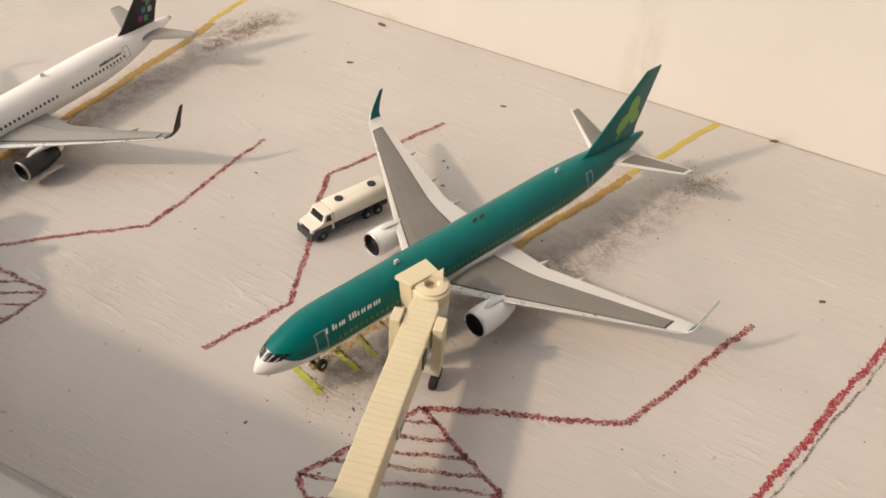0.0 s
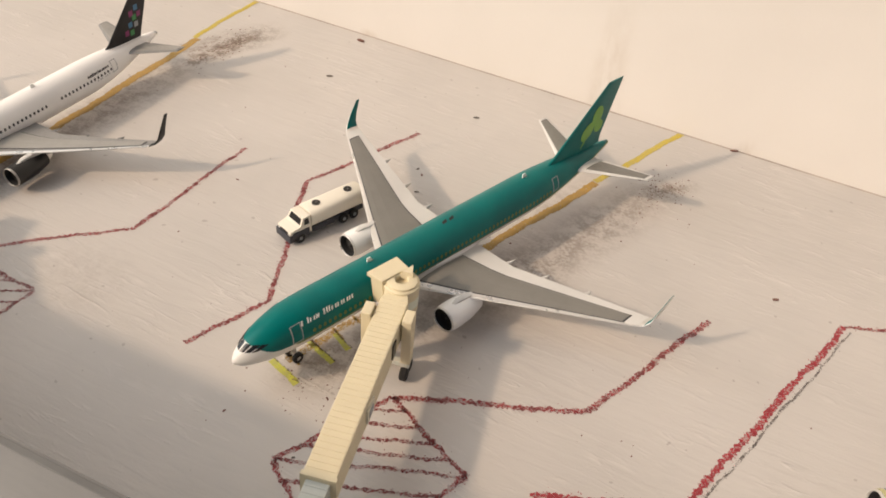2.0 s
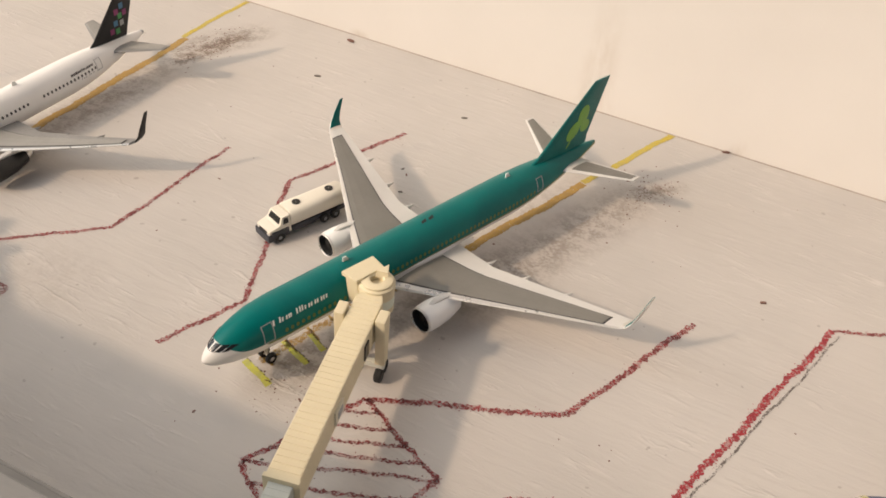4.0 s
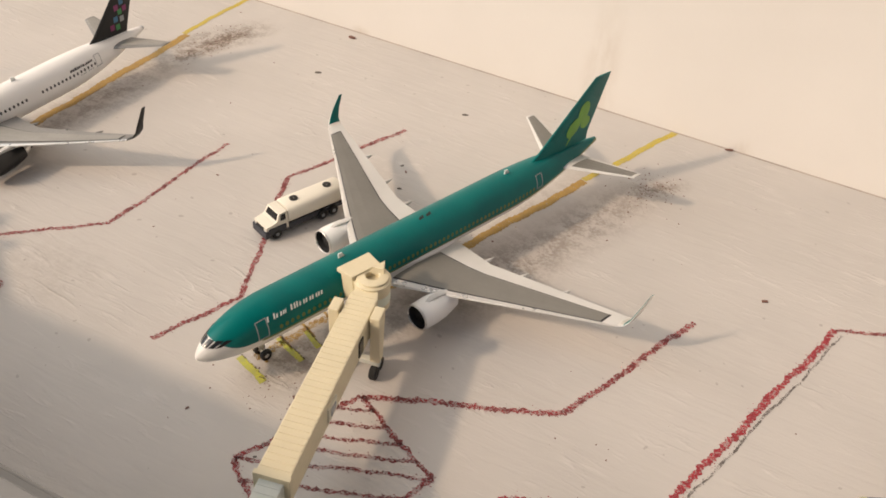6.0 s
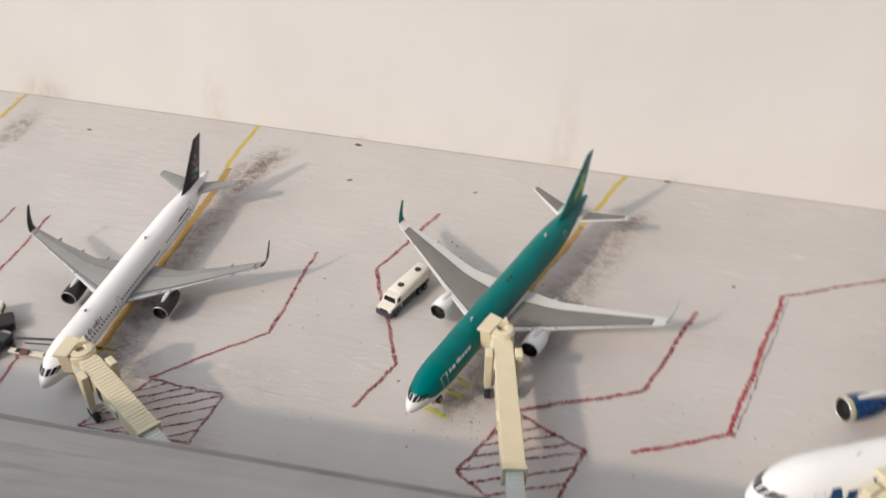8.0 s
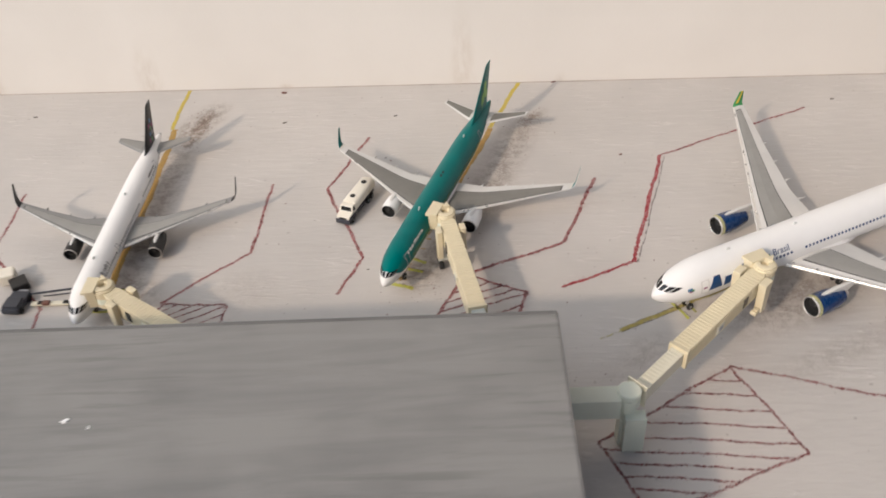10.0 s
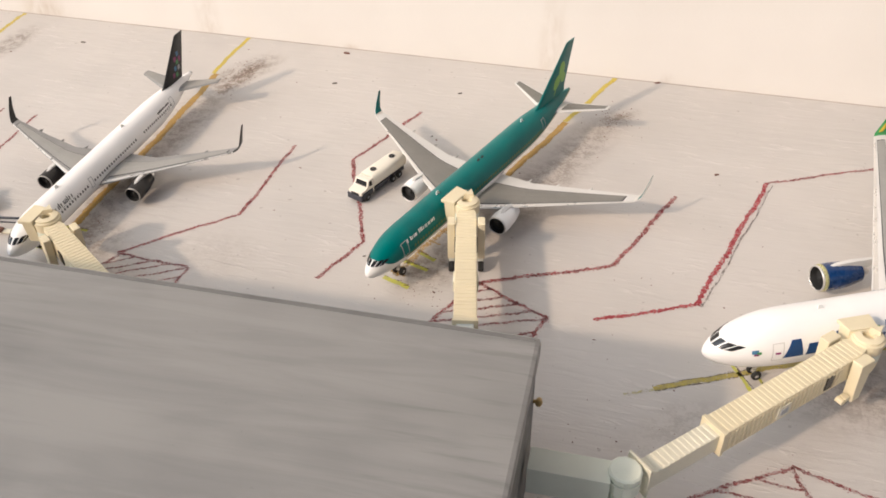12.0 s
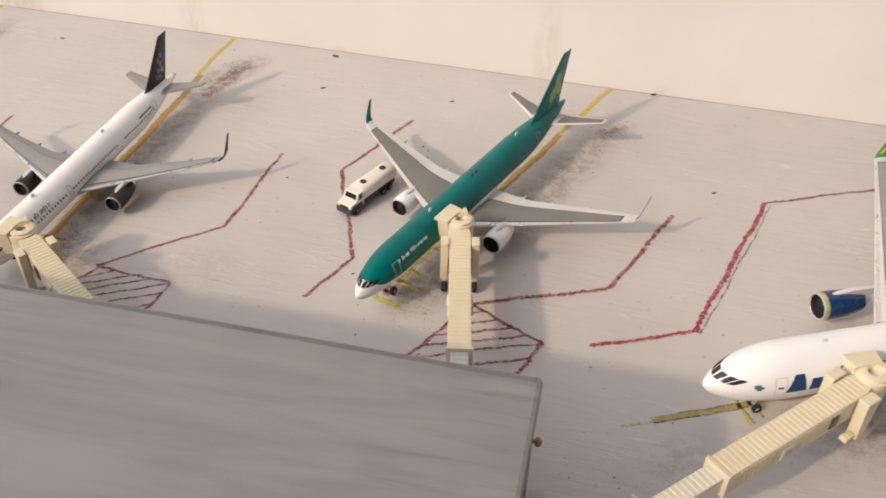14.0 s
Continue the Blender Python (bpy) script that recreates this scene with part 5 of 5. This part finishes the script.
tug = thing("tow_tractor", pose(-0.1885, -0.1452, 0, 0, 0, -5), "dark tow tractor with white cab beside the airliner nose", "tractor")
part("body", *joined(box(*tk(-1.25, 1.25, -2.0, 2.0, 0.35, 1.25), 0.0004), box(*tk(-1.1, 1.1, -1.7, 0.4, 1.2, 1.6), 0.0003)), M["slate"], tug)
part("bonnet", *moved(box(*tk(-1.2, 1.2, -1.2, 1.4, 0.35, 1.5), 0.0006), pose(-0.0030, 0.0092, 0, 0, 0, 40)), M["charcoal"], tug)
part("coupling", *box(*tk(-1.0, 0.6, 1.9, 2.7, 0.5, 0.9), 0.0002), M["print_grey"], tug, "grey coupling between the halves")
cab_ = part("cab", *moved(box(*tk(-1.15, 1.15, -1.15, 1.15, 0.3, 2.0), 0.0007), pose(-0.0092, 0.0128, 0, 0, 0, 25)), M["ivory"], tug, "white rounded cab")
part("windscreen", *moved(box(*tk(0.9, 1.2, -0.8, 0.8, 1.1, 1.7), 0.0002), pose(-0.0092, 0.0128, 0, 0, 0, 25)), M["glass"], cab_)
for sx in (-1.2, 1.2):
    for y in (-1.25, 1.25):
        part("wheel", *moved(wheel_shape(0.5 * T, 0.22 * T), pose(sx * T, y * T, 0.52 * T)), M["rubber"], tug, smooth=True)
bar = thing("tow_bar", pose(0, 0, 0), "thin dark tow bar lying between tractor and nose wheel", "tow bar")
part("bar", *rod((-0.1855, -0.1410, 0.0020), (-0.1640, -0.1382, 0.0024), 0.0004), M["slate"], bar)
part("bar", *rod((-0.1800, -0.1418, 0.0016), (-0.1650, -0.1402, 0.0018), 0.00025), M["slate"], bar)
part("deck", *box(-0.1835, -0.1670, -0.1460, -0.1440, 0.0006, 0.0013, 0.0002), M["bone"], bar, "pale lower bar")
part("block", *box(-0.1792, -0.1765, -0.1463, -0.1445, 0.0010, 0.0022, 0.0003), M["brown"], bar, "brown block")
for x in (-0.1800, -0.1708):
    part("wheel", *moved(wheel_shape(0.0011, 0.0006), pose(x, -0.1452, 0.0011, 0, 0, 90)), M["rubber"], bar)
cart = thing("baggage_cart", pose(0.1125, -0.1720, 0, 0, 0, 12), "brown baggage cart with pale top on the apron", "cart")
part("tray", *box(-0.003, 0.003, -0.006, 0.006, 0.0012, 0.0030, 0.0003), M["brown"], cart)
part("load", *box(-0.0026, 0.0026, -0.005, 0.005, 0.0030, 0.0055, 0.0006), M["brown"], cart)
for sx in (-0.0028, 0.0028):
    for y in (-0.004, 0.004):
        part("wheel", *moved(wheel_shape(0.0011, 0.0004), pose(sx, y, 0.0011)), M["rubber"], cart)
